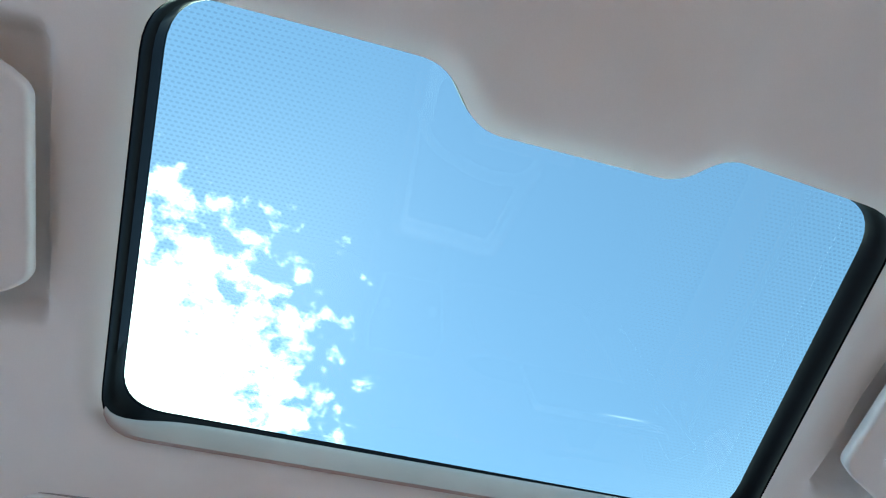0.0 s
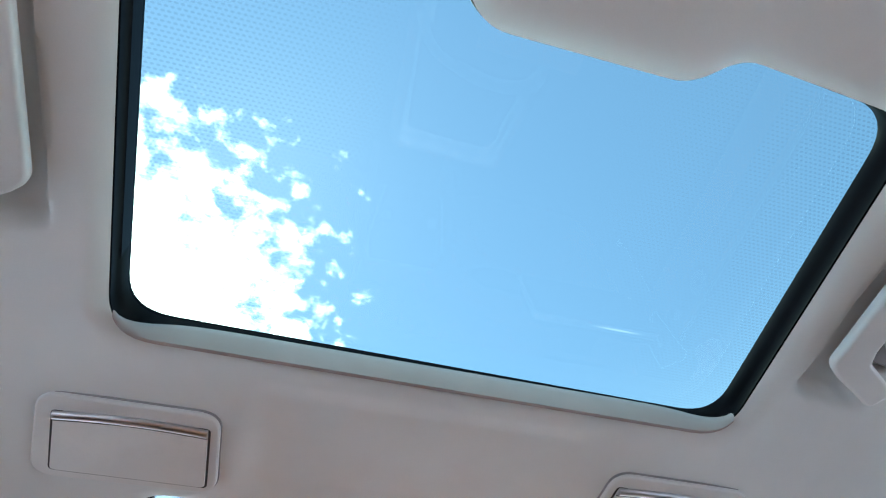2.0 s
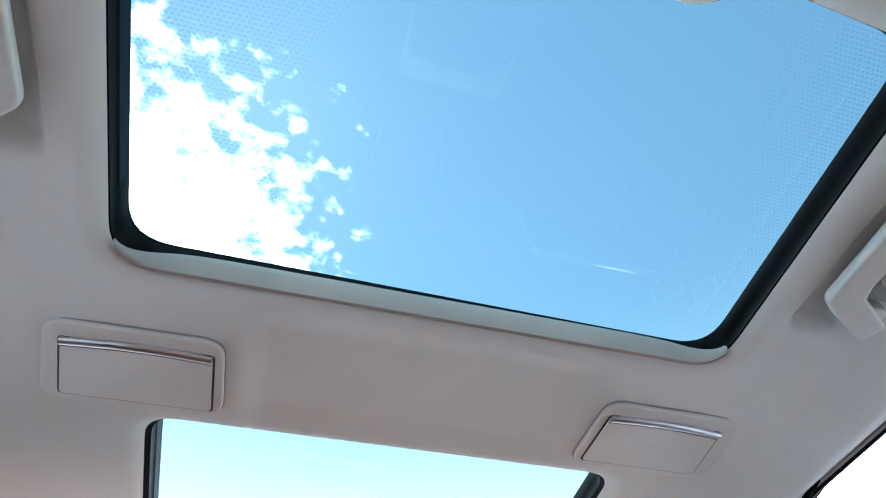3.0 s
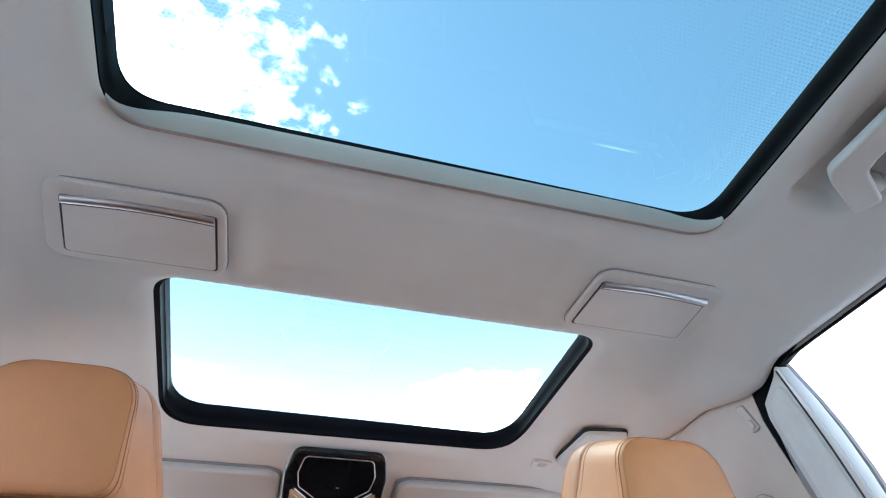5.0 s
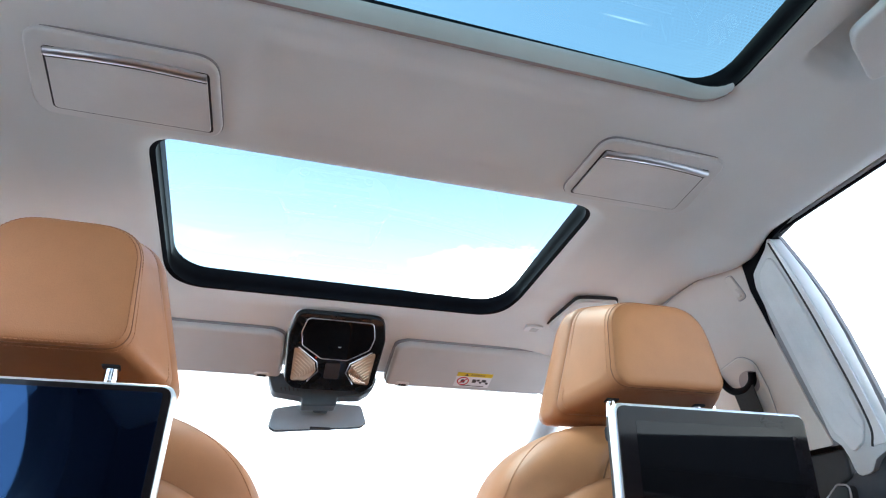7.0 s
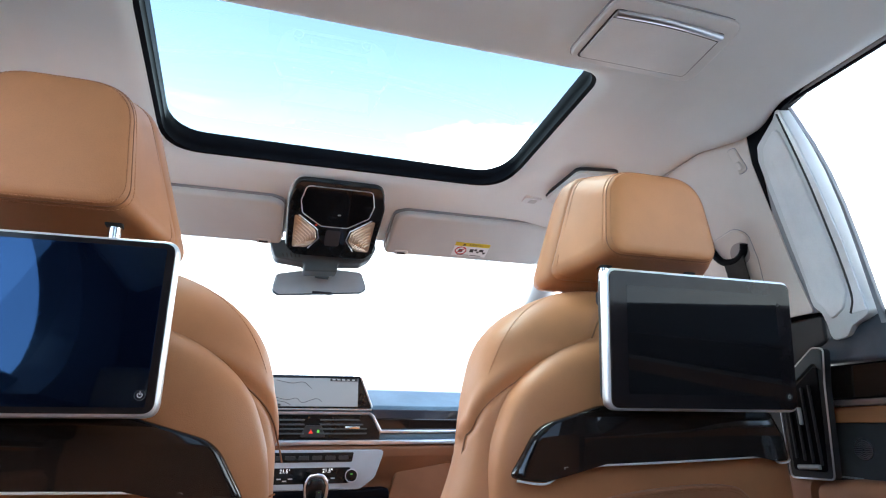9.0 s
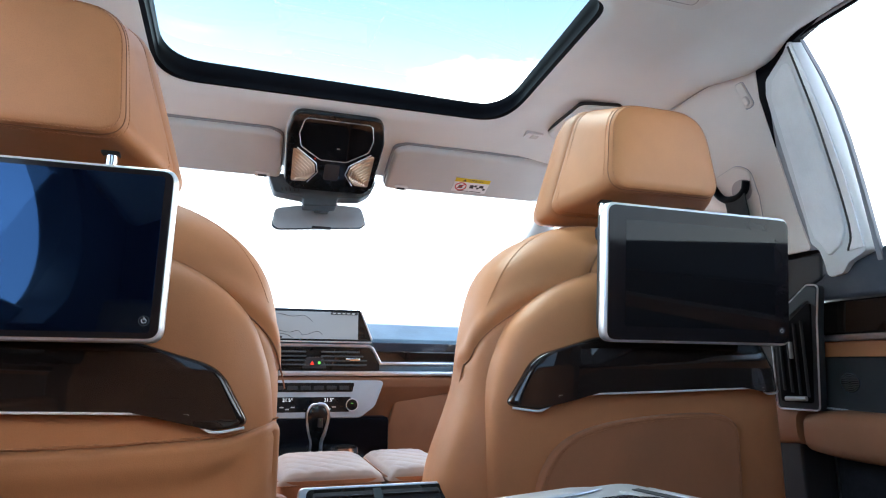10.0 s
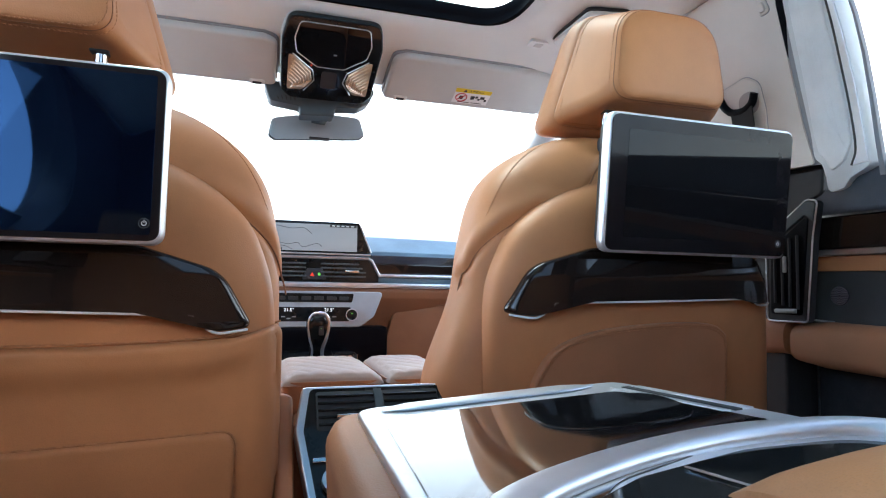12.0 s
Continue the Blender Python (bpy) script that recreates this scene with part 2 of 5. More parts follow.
def weighted_normals(bm, areas, limit):
    """Corner normals led by the large faces, so that flat faces with rounded rims stay flat."""
    bm.faces.index_update()
    out = []
    for f in bm.faces:
        for loop in f.loops:
            n = Vector()
            for g in loop.vert.link_faces:
                if f.normal.dot(g.normal) > limit:
                    n += g.normal * areas[g.index]
            out.append(n.normalized() if n.length > 1e-12 else f.normal.copy())
    return out


def part(name, bm, material, parent=None, label="", smooth=40.0, side=1):
    """Links a bmesh, given in the place's own metres, as one mesh object. side -1 mirrors it across the car's middle."""
    if side < 0:
        bmesh.ops.scale(bm, vec=(-1, 1, 1), verts=bm.verts)
    bmesh.ops.recalc_face_normals(bm, faces=bm.faces)
    if parent:
        bmesh.ops.translate(bm, vec=-Vector(root_place(parent)), verts=bm.verts)
    for f in bm.faces:
        f.smooth = smooth > 0
    mesh = bpy.data.meshes.new(name)
    areas = [f.calc_area() for f in bm.faces]
    flat_faced = smooth and len(areas) < 3000 and max(areas) > 8 * sum(areas) / len(areas)
    normals = weighted_normals(bm, areas, math.cos(radians(smooth))) if flat_faced else None
    bm.to_mesh(mesh)
    bm.free()
    mesh.materials.append(material)
    if smooth:
        mesh.set_sharp_from_angle(angle=radians(smooth))
    if normals:
        mesh.normals_split_custom_set(normals)
    ob = new(name, mesh)
    if parent:
        ob.parent = parent
    if label:
        ob["label"] = label
    return ob


def rpoly(points, seg=6):
    """A closed outline with rounded corners, from rows of (a, b, radius)."""
    out, n = [], len(points)
    for i, (x, y, r) in enumerate(points):
        p = Vector((x, y))
        a, b = Vector(points[i - 1][:2]) - p, Vector(points[(i + 1) % n][:2]) - p
        if r <= 0:
            out.append((x, y))
            continue
        la, lb = a.length, b.length
        a, b = a / la, b / lb
        half = max(0.05, math.acos(max(-1, min(1, a.dot(b)))) / 2)
        t = min(r / math.tan(half), la * 0.49, lb * 0.49)
        p0, p1 = p + a * t, p + b * t
        for k in range(seg + 1):
            s = k / seg
            q = p0 * (1 - s) ** 2 + p * 2 * s * (1 - s) + p1 * s * s
            out.append((q.x, q.y))
    return out


def rrect(cx, cy, w, h, r, seg=6):
    return rpoly([(cx - w / 2, cy - h / 2, r), (cx + w / 2, cy - h / 2, r), (cx + w / 2, cy + h / 2, r), (cx - w / 2, cy + h / 2, r)], seg)


AXES = {"x": Matrix(((0, 0, 1, 0), (1, 0, 0, 0), (0, 1, 0, 0), (0, 0, 0, 1))),
        "y": Matrix(((1, 0, 0, 0), (0, 0, 1, 0), (0, 1, 0, 0), (0, 0, 0, 1))),
        "z": Matrix.Identity(4)}


def slab(outline, lo, hi, frame_m="z", bevel=0.0, seg=2, bm=None):
    """An outline drawn out from lo to hi along an axis, or along the third axis of a matrix, with rounded rims."""
    m = AXES[frame_m] if isinstance(frame_m, str) else frame_m
    own = bmesh.new()
    bottom = [own.verts.new((a, b, lo)) for a, b in outline]
    top = [own.verts.new((a, b, hi)) for a, b in outline]
    n = len(outline)
    caps = [own.faces.new(bottom), own.faces.new(top)]
    for i in range(n):
        own.faces.new((bottom[i], bottom[(i + 1) % n], top[(i + 1) % n], top[i]))
    bmesh.ops.recalc_face_normals(own, faces=own.faces)
    if bevel:
        rim = list({e for f in caps for e in f.edges})
        bmesh.ops.bevel(own, geom=rim, offset=bevel, offset_type="OFFSET", segments=seg, profile=0.5, affect="EDGES", clamp_overlap=True)
    bmesh.ops.transform(own, matrix=m, verts=own.verts)
    return join(bm, own)


def join(bm, own):
    if bm is None:
        return own
    mesh = bpy.data.meshes.new("tmp")
    own.to_mesh(mesh)
    own.free()
    bm.from_mesh(mesh)
    bpy.data.meshes.remove(mesh)
    return bm


def box(c, size, bevel=0.004, m=None, bm=None, seg=2):
    own = bmesh.new()
    bmesh.ops.create_cube(own, size=1)
    bmesh.ops.scale(own, vec=size, verts=own.verts)
    if bevel:
        bmesh.ops.bevel(own, geom=list(own.edges), offset=min(bevel, min(size) * 0.45), offset_type="OFFSET", segments=seg, profile=0.5, affect="EDGES", clamp_overlap=True)
    if m is not None:
        bmesh.ops.transform(own, matrix=m, verts=own.verts)
    bmesh.ops.translate(own, vec=c, verts=own.verts)
    return join(bm, own)


def super_ring(w, h, n=4.0, count=48):
    pts = []
    for k in range(count):
        a = 2 * math.pi * k / count
        c, s = math.cos(a), math.sin(a)
        pts.append((w * math.copysign(abs(c) ** (2 / n), c), h * math.copysign(abs(s) ** (2 / n), s)))
    return pts


def loft(rings, closed_ends=True, bm=None, loop=False):
    """A skin over rings of points, all of one count."""
    own = bmesh.new()
    rows = [[own.verts.new(p) for p in ring] for ring in rings]
    n = len(rows[0])
    pairs = list(zip(rows, rows[1:])) + ([(rows[-1], rows[0])] if loop else [])
    for a, b in pairs:
        for i in range(n):
            own.faces.new((a[i], a[(i + 1) % n], b[(i + 1) % n], b[i]))
    if closed_ends and not loop:
        own.faces.new(rows[0])
        own.faces.new(rows[-1])
    return join(bm, own)


def tube(path, r, sides=10, closed=False, bm=None):
    """A round bar along a path of points."""
    pts = [Vector(p) for p in path]
    rings, n = [], len(pts)
    up = Vector((0.13, 0.21, 0.97))
    for i, p in enumerate(pts):
        a = pts[i - 1] if (closed or i) else p
        b = pts[(i + 1) % n] if (closed or i < n - 1) else p
        d = (b - a).normalized()
        s = d.cross(up)
        s = s.normalized() if s.length > 1e-4 else Vector((1, 0, 0))
        w = d.cross(s)
        rings.append([p + (s * math.cos(2 * math.pi * k / sides) + w * math.sin(2 * math.pi * k / sides)) * r for k in range(sides)])
    return loft(rings, not closed, bm, closed)


def stitches(path, gap=0.0048, length=0.0032, r=0.0006, bm=None):
    """A row of small thread dashes along a path."""
    bm = bm or bmesh.new()
    pts = [Vector(p) for p in path]
    s, want = 0.0, 0.0
    for a, b in zip(pts, pts[1:]):
        seg = (b - a).length
        d = (b - a) / seg if seg else Vector((0, 0, 1))
        while want < s + seg:
            p = a + d * (want - s)
            tube([p - d * length / 2, p - d * length * 0.2 + Vector((0, -r * 0.5, 0)), p + d * length * 0.2 + Vector((0, -r * 0.5, 0)), p + d * length / 2], r, 4, bm=bm)
            want += gap
        s += seg
    return bm


def curve_points(keys, count=40):
    """A smooth line through key points (Catmull-Rom)."""
    k = [Vector(p) for p in keys]
    k = [k[0] * 2 - k[1]] + k + [k[-1] * 2 - k[-2]]
    out, spans = [], len(k) - 3
    for j in range(count + 1):
        f = j / count * spans
        i = min(int(f), spans - 1)
        t = f - i
        a, b, c, d = k[i:i + 4]
        out.append(0.5 * ((2 * b) + (c - a) * t + (2 * a - 5 * b + 4 * c - d) * t * t + (3 * b - a - 3 * c + d) * t ** 3))
    return out


def smooth01(t):
    t = max(0.0, min(1.0, t))
    return t * t * (3 - 2 * t)


def interp(x, rows):
    """Straight-line look-up in rows of (x, value)."""
    if x <= rows[0][0]:
        return rows[0][1]
    for (a, p), (b, q) in zip(rows, rows[1:]):
        if x <= b:
            return p + (q - p) * (x - a) / (b - a)
    return rows[-1][1]


# ---- ground outside ----
bm = slab(rrect(0, 0, 3000, 3000, 0), -0.9, -0.42)
tagged(part("ground", bm, CONCRETE, smooth=0), "pale sunlit concrete ground outside the car", "ground", kind="structure")


# ---- roof lining with its two openings ----
RAIL = [(0.0, 1.140), (0.375, 1.140), (0.42, 1.1385), (0.46, 1.134), (0.50, 1.1255), (0.53, 1.1145), (0.555, 1.1020), (0.570, 1.0960), (0.580, 1.0940), (0.589, 1.0950), (0.598, 1.0990), (0.607, 1.1055)]
# roof grab handles: side, inner edge, rear end, front end, lower face
HANDLES = [(-1, 0.426, 0.068, 0.318, 1.121), (1, 0.408, 0.102, 0.352, 1.121), (1, 0.450, 0.975, 1.200, 1.118)]


def roof_z(x, y):
    a = abs(x)
    z = interp(a, RAIL)
    d = max(0.0, y - 1.10)
    z -= 0.30 * d * d / (d + 0.05) if d else 0.0
    # shallow sunk field in the cross beam
    z += 0.015 * smooth01((0.236 - a) / 0.042) * smooth01((y - 0.476) / 0.05) * smooth01((0.715 - y) / 0.05)
    # lower rear lobe in the middle
    z -= 0.020 * smooth01((0.10 - y) / 0.12) * smooth01((0.24 - a) / 0.2)
    # the rail dips where it meets the middle pillar
    z -= 0.024 * smooth01((a - 0.50) / 0.09) * smooth01((y - 0.635) / 0.065) * max(0.0, min(1.0, (0.830 - y) / 0.10))
    # hollows behind the rear grab handles
    for side, inner, y0, y1, _ in HANDLES[:2]:
        if x * side > 0:
            z += 0.018 * smooth01((a - inner + 0.007) / 0.009) * smooth01((inner + 0.085 - a) / 0.03) * smooth01((y - y0 + 0.012) / 0.012) * smooth01((y1 + 0.016 - y) / 0.014)
    return z


REAR_HOLE = [(-0.356, 0.012, 0.055), (-0.115, 0.012, 0.05), (-0.075, 0.060, 0.05), (0.115, 0.062, 0.05), (0.150, 0.030, 0.045), (0.350, 0.044, 0.055), (0.371, 0.463, 0.05), (-0.378, 0.459, 0.05)]
FRONT_HOLE = [(-0.348, 0.724, 0.045), (0.340, 0.726, 0.045), (0.362, 1.172, 0.085), (-0.368, 1.176, 0.075)]
EDGE_X, REAR_Y, MID_Y, HEAD_Y = 0.605, -0.80, 0.575, 1.40


def dense(outline, step=0.008):
    out, n = [], len(outline)
    for i in range(n):
        a, b = Vector(outline[i]), Vector(outline[(i + 1) % n])
        k = max(1, int((b - a).length / step))
        out += [tuple(a + (b - a) * j / k) for j in range(k)]
    return out


def offset_loop(loop, d):
    """A closed outline moved outwards by d."""
    out, n = [], len(loop)
    turn = sum(loop[i - 1][0] * loop[i][1] - loop[i][0] * loop[i - 1][1] for i in range(n))
    s = 1 if turn > 0 else -1
    for i in range(n):
        a, b = Vector(loop[i - 1]), Vector(loop[(i + 1) % n])
        t = (b - a).normalized()
        out.append((loop[i][0] + s * t.y * d, loop[i][1] - s * t.x * d))
    return out


def lining(bm, hole, y0, y1, lift=0.0, lip=0.015):
    """One field of lining round a hole: a rolled lip, then rings out to the field's border."""
    loop = dense(rpoly(hole, 8))
    n = len(loop)
    cx, cy = sum(p[0] for p in loop) / n, sum(p[1] for p in loop) / n
    rows = []
    for k in range(6):  # soft lip, turning up into the opening
        f = 1 - k / 5
        ring = offset_loop(loop, lip * 1.8 * (1 - f))
        rows.append([(p[0], p[1], roof_z(p[0], p[1]) + lift + lip * 0.68 * f * f) for p in ring])
    inner = offset_loop(loop, lip * 1.8)
    outer = []
    for x, y in inner:
        dx, dy = x - cx, y - cy
        s = min((EDGE_X / abs(dx)) if abs(dx) > 1e-6 else 9e9, ((y1 - cy) / dy) if dy > 1e-6 else 9e9, ((y0 - cy) / dy) if dy < -1e-6 else 9e9)
        if abs(dx) > 1e-6:
            s = min(s, ((EDGE_X if dx > 0 else -EDGE_X) - cx) / dx)
        outer.append((cx + dx * s, cy + dy * s))
    for c in ((-EDGE_X, y0), (EDGE_X, y0), (-EDGE_X, y1), (EDGE_X, y1)):  # nearest ray takes the corner
        i = min(range(n), key=lambda j: (outer[j][0] - c[0]) ** 2 + (outer[j][1] - c[1]) ** 2)
        outer[i] = c
    for edge in (y0, y1):
        row = sorted((j for j in range(n) if abs(outer[j][1] - edge) < 1e-6), key=lambda j: outer[j][0])
        for k, j in enumerate(row):
            outer[j] = (-EDGE_X + 2 * EDGE_X * k / (len(row) - 1), edge)
    for k in range(1, 37):
        t = k / 36
        ring = []
        for (x, y), (ox, oy) in zip(inner, outer):
            px, py = x + (ox - x) * t, y + (oy - y) * t
            ring.append((px, py, roof_z(px, py) + lift))
        rows.append(ring)
    return loft(rows, False, bm)


bm = bmesh.new()
lining(bm, REAR_HOLE, REAR_Y, MID_Y)
lining(bm, FRONT_HOLE, MID_Y, HEAD_Y)
xs = [-EDGE_X + 2 * EDGE_X * k / 160 for k in range(161)]
grid = [[bm.verts.new((x, y, roof_z(x, y) + 0.0006)) for x in xs] for y in (MID_Y - 0.012, MID_Y + 0.012)]  # backing behind the joint
for k in range(160):
    bm.faces.new((grid[0][k], grid[0][k + 1], grid[1][k + 1], grid[1][k]))
tagged(part("ceiling", bm, LINER, smooth=60), "light greige cloth roof lining with two glazed openings", "ceiling", kind="structure")

bm = bmesh.new()
lining(bm, [(a * 1.10, b + (0.04 if b > 0.3 else -0.03), r) for a, b, r in REAR_HOLE], REAR_Y, MID_Y, 0.075, 0.004)
lining(bm, [(a * 1.10, b + (0.04 if b > 0.9 else -0.03), r) for a, b, r in FRONT_HOLE], MID_Y, HEAD_Y, 0.075, 0.004)
tagged(part("roof_panel", bm, PAINT, smooth=60), "pale painted outer roof skin of the car", "roof panel", kind="structure")


def well(name, hole, label, inset, front, rise=0.052):
    """The black rail and seal round a roof opening, from the lining's lip up to the pane."""
    loop = dense(rpoly(hole, 8))
    prof = [(0.0035, 0.0100), (0.0020, 0.012), (0.0015, 0.026), (-0.0010, 0.028), (-0.0015, rise), (0.03, rise), (0.03, 0.014), (0.004, 0.010)]
    cy = sum(p[1] for p in loop) / len(loop)
    rings = []
    for off, dz in prof:
        ring = []
        for (x, y), p in zip(loop, offset_loop(loop, off)):
            q = Vector(p)
            if 0.011 < dz and off < 0.003:  # the rail stands further in than the lip
                q.x -= math.copysign(inset * min(1.0, abs(x) / 0.33) ** 8, x)
                if y > cy:
                    q.y -= front * smooth01((y - cy - 0.15) / 0.05)
            ring.append((q.x, q.y, min(roof_z(*p), 1.142) + (dz if dz < rise else rise - 0.012 * p[0] - 0.004)))
        rings.append(ring)
    ob = part(name, loft(rings, False, loop=True), BLACK, smooth=50)
    return tagged(ob, label, "window seal", kind="structure")


well("window_seal_rear", REAR_HOLE, "black rubber rail and seal round the rear roof glass", 0.003, 0.0)
well("window_seal_front", FRONT_HOLE, "thick black seal round the front roof glass", 0.010, 0.007)

# pale blind housing along the front of the rear opening
loop = [p for p in offset_loop(dense(rpoly(REAR_HOLE, 8)), -0.0035) if p[1] > 0.425]
rings = []
for x, y in loop:
    tall = 0.034 * max(0.06, 1 - (abs(x) / 0.374) ** 12)
    z = roof_z(x, y) + 0.004
    rings.append([(x * k, y - d, z + h * tall) for k, d, h in ((1, -0.004, 0), (1, 0.001, 0.0), (0.999, 0.004, 0.25), (0.998, 0.005, 0.6), (0.998, 0.003, 0.95), (1, 0.0, 1.0), (1, -0.004, 1.0))])
tagged(part("blind_housing", loft(rings), HOUSING, smooth=60), "light grey blind housing bar along the roof opening", "blind housing", kind="structure")


def sheet(name, corners, material, label, category, shade=False, cuts=1, bow=None):
    """A single-skin glass pane between four corners."""
    a, b, c, d = [Vector(p) for p in corners]
    own = bmesh.new()
    grid = []
    for i in range(cuts + 1):
        row = []
        for j in range(cuts + 1):
            s, t = i / cuts, j / cuts
            p = (a * (1 - s) + b * s) * (1 - t) + (d * (1 - s) + c * s) * t
            if bow:
                p = p + Vector(bow) * (16 * s * (1 - s) * t * (1 - t))
            row.append(own.verts.new(p))
        grid.append(row)
    for i in range(cuts):
        for j in range(cuts):
            own.faces.new((grid[i][j], grid[i + 1][j], grid[i + 1][j + 1], grid[i][j + 1]))
    ob = part(name, own, material, smooth=60)
    ob.visible_shadow = shade
    return tagged(ob, label, category, kind="structure")


sheet("window_roof_rear", [(-0.41, -0.03, 1.188), (0.41, -0.03, 1.188), (0.41, 0.51, 1.188), (-0.41, 0.51, 1.188)], ROOF_REAR, "tinted rear roof glass printed with fine dots", "roof glass", True)
sheet("window_roof_front", [(-0.41, 0.64, 1.190), (0.41, 0.64, 1.190), (0.41, 1.22, 1.176), (-0.41, 1.22, 1.176)], ROOF_FRONT, "pale clear front roof glass", "roof glass", True)


# ---- reading lights in the cross beam ----
def light_panel(side):
    root = thing("reading_light", (side * 0.345, 0.605, 1.135), "grey ceiling vanity panel with a chrome-edged flap", "ceiling panel", "ceiling panels")
    z0 = 1.139
    o = rpoly([(0.249, 0.545, 0.028), (0.447, 0.546, 0.028), (0.467, 0.688, 0.028), (0.246, 0.684, 0.028)], 8)
    # Shade in the panel's gaps is drawn with grey and dark slabs.
    part("frame_gap", slab([(0.356 + (a - 0.356) * 1.012, 0.612 + (b - 0.612) * 1.016) for a, b in o], z0 - 0.0016, z0 + 0.018, "z", 0.0004), LIP, root, "thin grey slab for the shade round the frame", side=side)
    part("frame", slab(o, z0 - 0.0070, z0 + 0.02, "z", 0.003, 3), PANEL, root, side=side)
    o = rpoly([(0.2585, 0.566, 0.006), (0.4325, 0.569, 0.006), (0.4435, 0.6735, 0.007), (0.2575, 0.673, 0.007)], 4)
    part("gap", slab(o, z0 - 0.0076, z0, "z", 0.0), SHADOW, root, "dark slab for the shaded gap round the flap", side=side, smooth=0)
    o = rpoly([(0.2612, 0.5685, 0.005), (0.4298, 0.5715, 0.005), (0.4408, 0.6707, 0.006), (0.2602, 0.6702, 0.006)], 4)
    flap = part("flap", slab(o, z0 - 0.0100, z0, "z", 0.0015), PANEL, root, side=side)
    path = [(0.2615 + (0.4300 - 0.2615) * t, 0.5705 + 0.0028 * t - 0.0045 * math.sin(math.pi * t) + 0.002, z0 - 0.0085) for t in [i / 20 for i in range(21)]]
    # Dark tube draws the shadow below the chrome strip.
    part("shadow_gap", tube([(a, b + 0.0075, c - 0.0005) for a, b, c in path], 0.0014, 8), SHADOW, flap, "dark tube for the shadow under the strip", side=side)
    part("chrome_edge", tube(path, 0.0056, 12), SATIN, flap, "bright chrome strip", side=side)


light_panel(-1)
light_panel(1)


# ---- grab handles ----
def grab_handle(side, inner, y0, y1, z, label):
    """A flush folding handle: a flat bowed bar whose two legs turn out to the roof rail."""
    n = y1 - y0
    root = thing("grab_handle", (side * (inner + 0.03), (y0 + y1) / 2, z + 0.01), label, "grab handle", "roof grab handles")
    m = Matrix.Translation((inner, y0, z)) @ Matrix.Rotation(radians(10), 4, "Y")
    o = rpoly([(0.0, 0.040, 0.05), (0.0, n - 0.040, 0.05), (0.016, n - 0.028, 0.016), (0.070, n, 0.010), (0.083, n - 0.030, 0.008), (0.038, n - 0.058, 0.010), (0.034, n - 0.075, 0.016), (0.034, 0.075, 0.016), (0.038, 0.058, 0.010), (0.083, 0.030, 0.008), (0.070, 0.0, 0.010), (0.016, 0.028, 0.016)], 7)
    part("bar", slab(o, 0.0, 0.016, m, 0.005, 4), PANEL, root, side=side)
    if y0 > 0.5:
        # Dark slab a little larger than the bar paints its gap's shade.
        part("gap", slab([(a * 1.06 - 0.004, (b - n / 2) * 1.03 + n / 2) for a, b in o], 0.0075, 0.014, m, 0.001), SHADOW, root, "dark slab for the shade round the handle", side=side)
    for v in (0.034, n - 0.034):
        part("mount", box(m @ Vector((0.062, v, 0.018)), (0.030, 0.026, 0.022), 0.004, seg=3), TRIM, root, side=side)
    hook = m @ Vector((0.050, n - 0.080, 0.010))
    part("coat_hook", tube([hook + Vector((0.012, 0, 0.012)), hook, hook + Vector((-0.006, -0.004, -0.004)), hook + Vector((-0.010, -0.010, 0.0))], 0.0050, 10), TRIM, root, "small coat hook", side=side)
    # Grey plate puts the shade of the hollow into colour.
    part("shade_plate", slab(rrect(0.062, n / 2, 0.040, n - 0.11, 0.008), 0.012, 0.020, m, 0.002), LIP, root, "grey plate coloured as the shade behind the handle", side=side)


for spec, words in zip(HANDLES, ("light grey folding grab handle on the roof lining", "light grey folding grab handle with coat hook", "light grey grab handle above the front passenger")):
    grab_handle(*spec, words)


# ---- sides: pillars, doors, side glass ----
def yz(points, seg=6):
    return rpoly([(y, z, r) for y, z, r in points], seg)


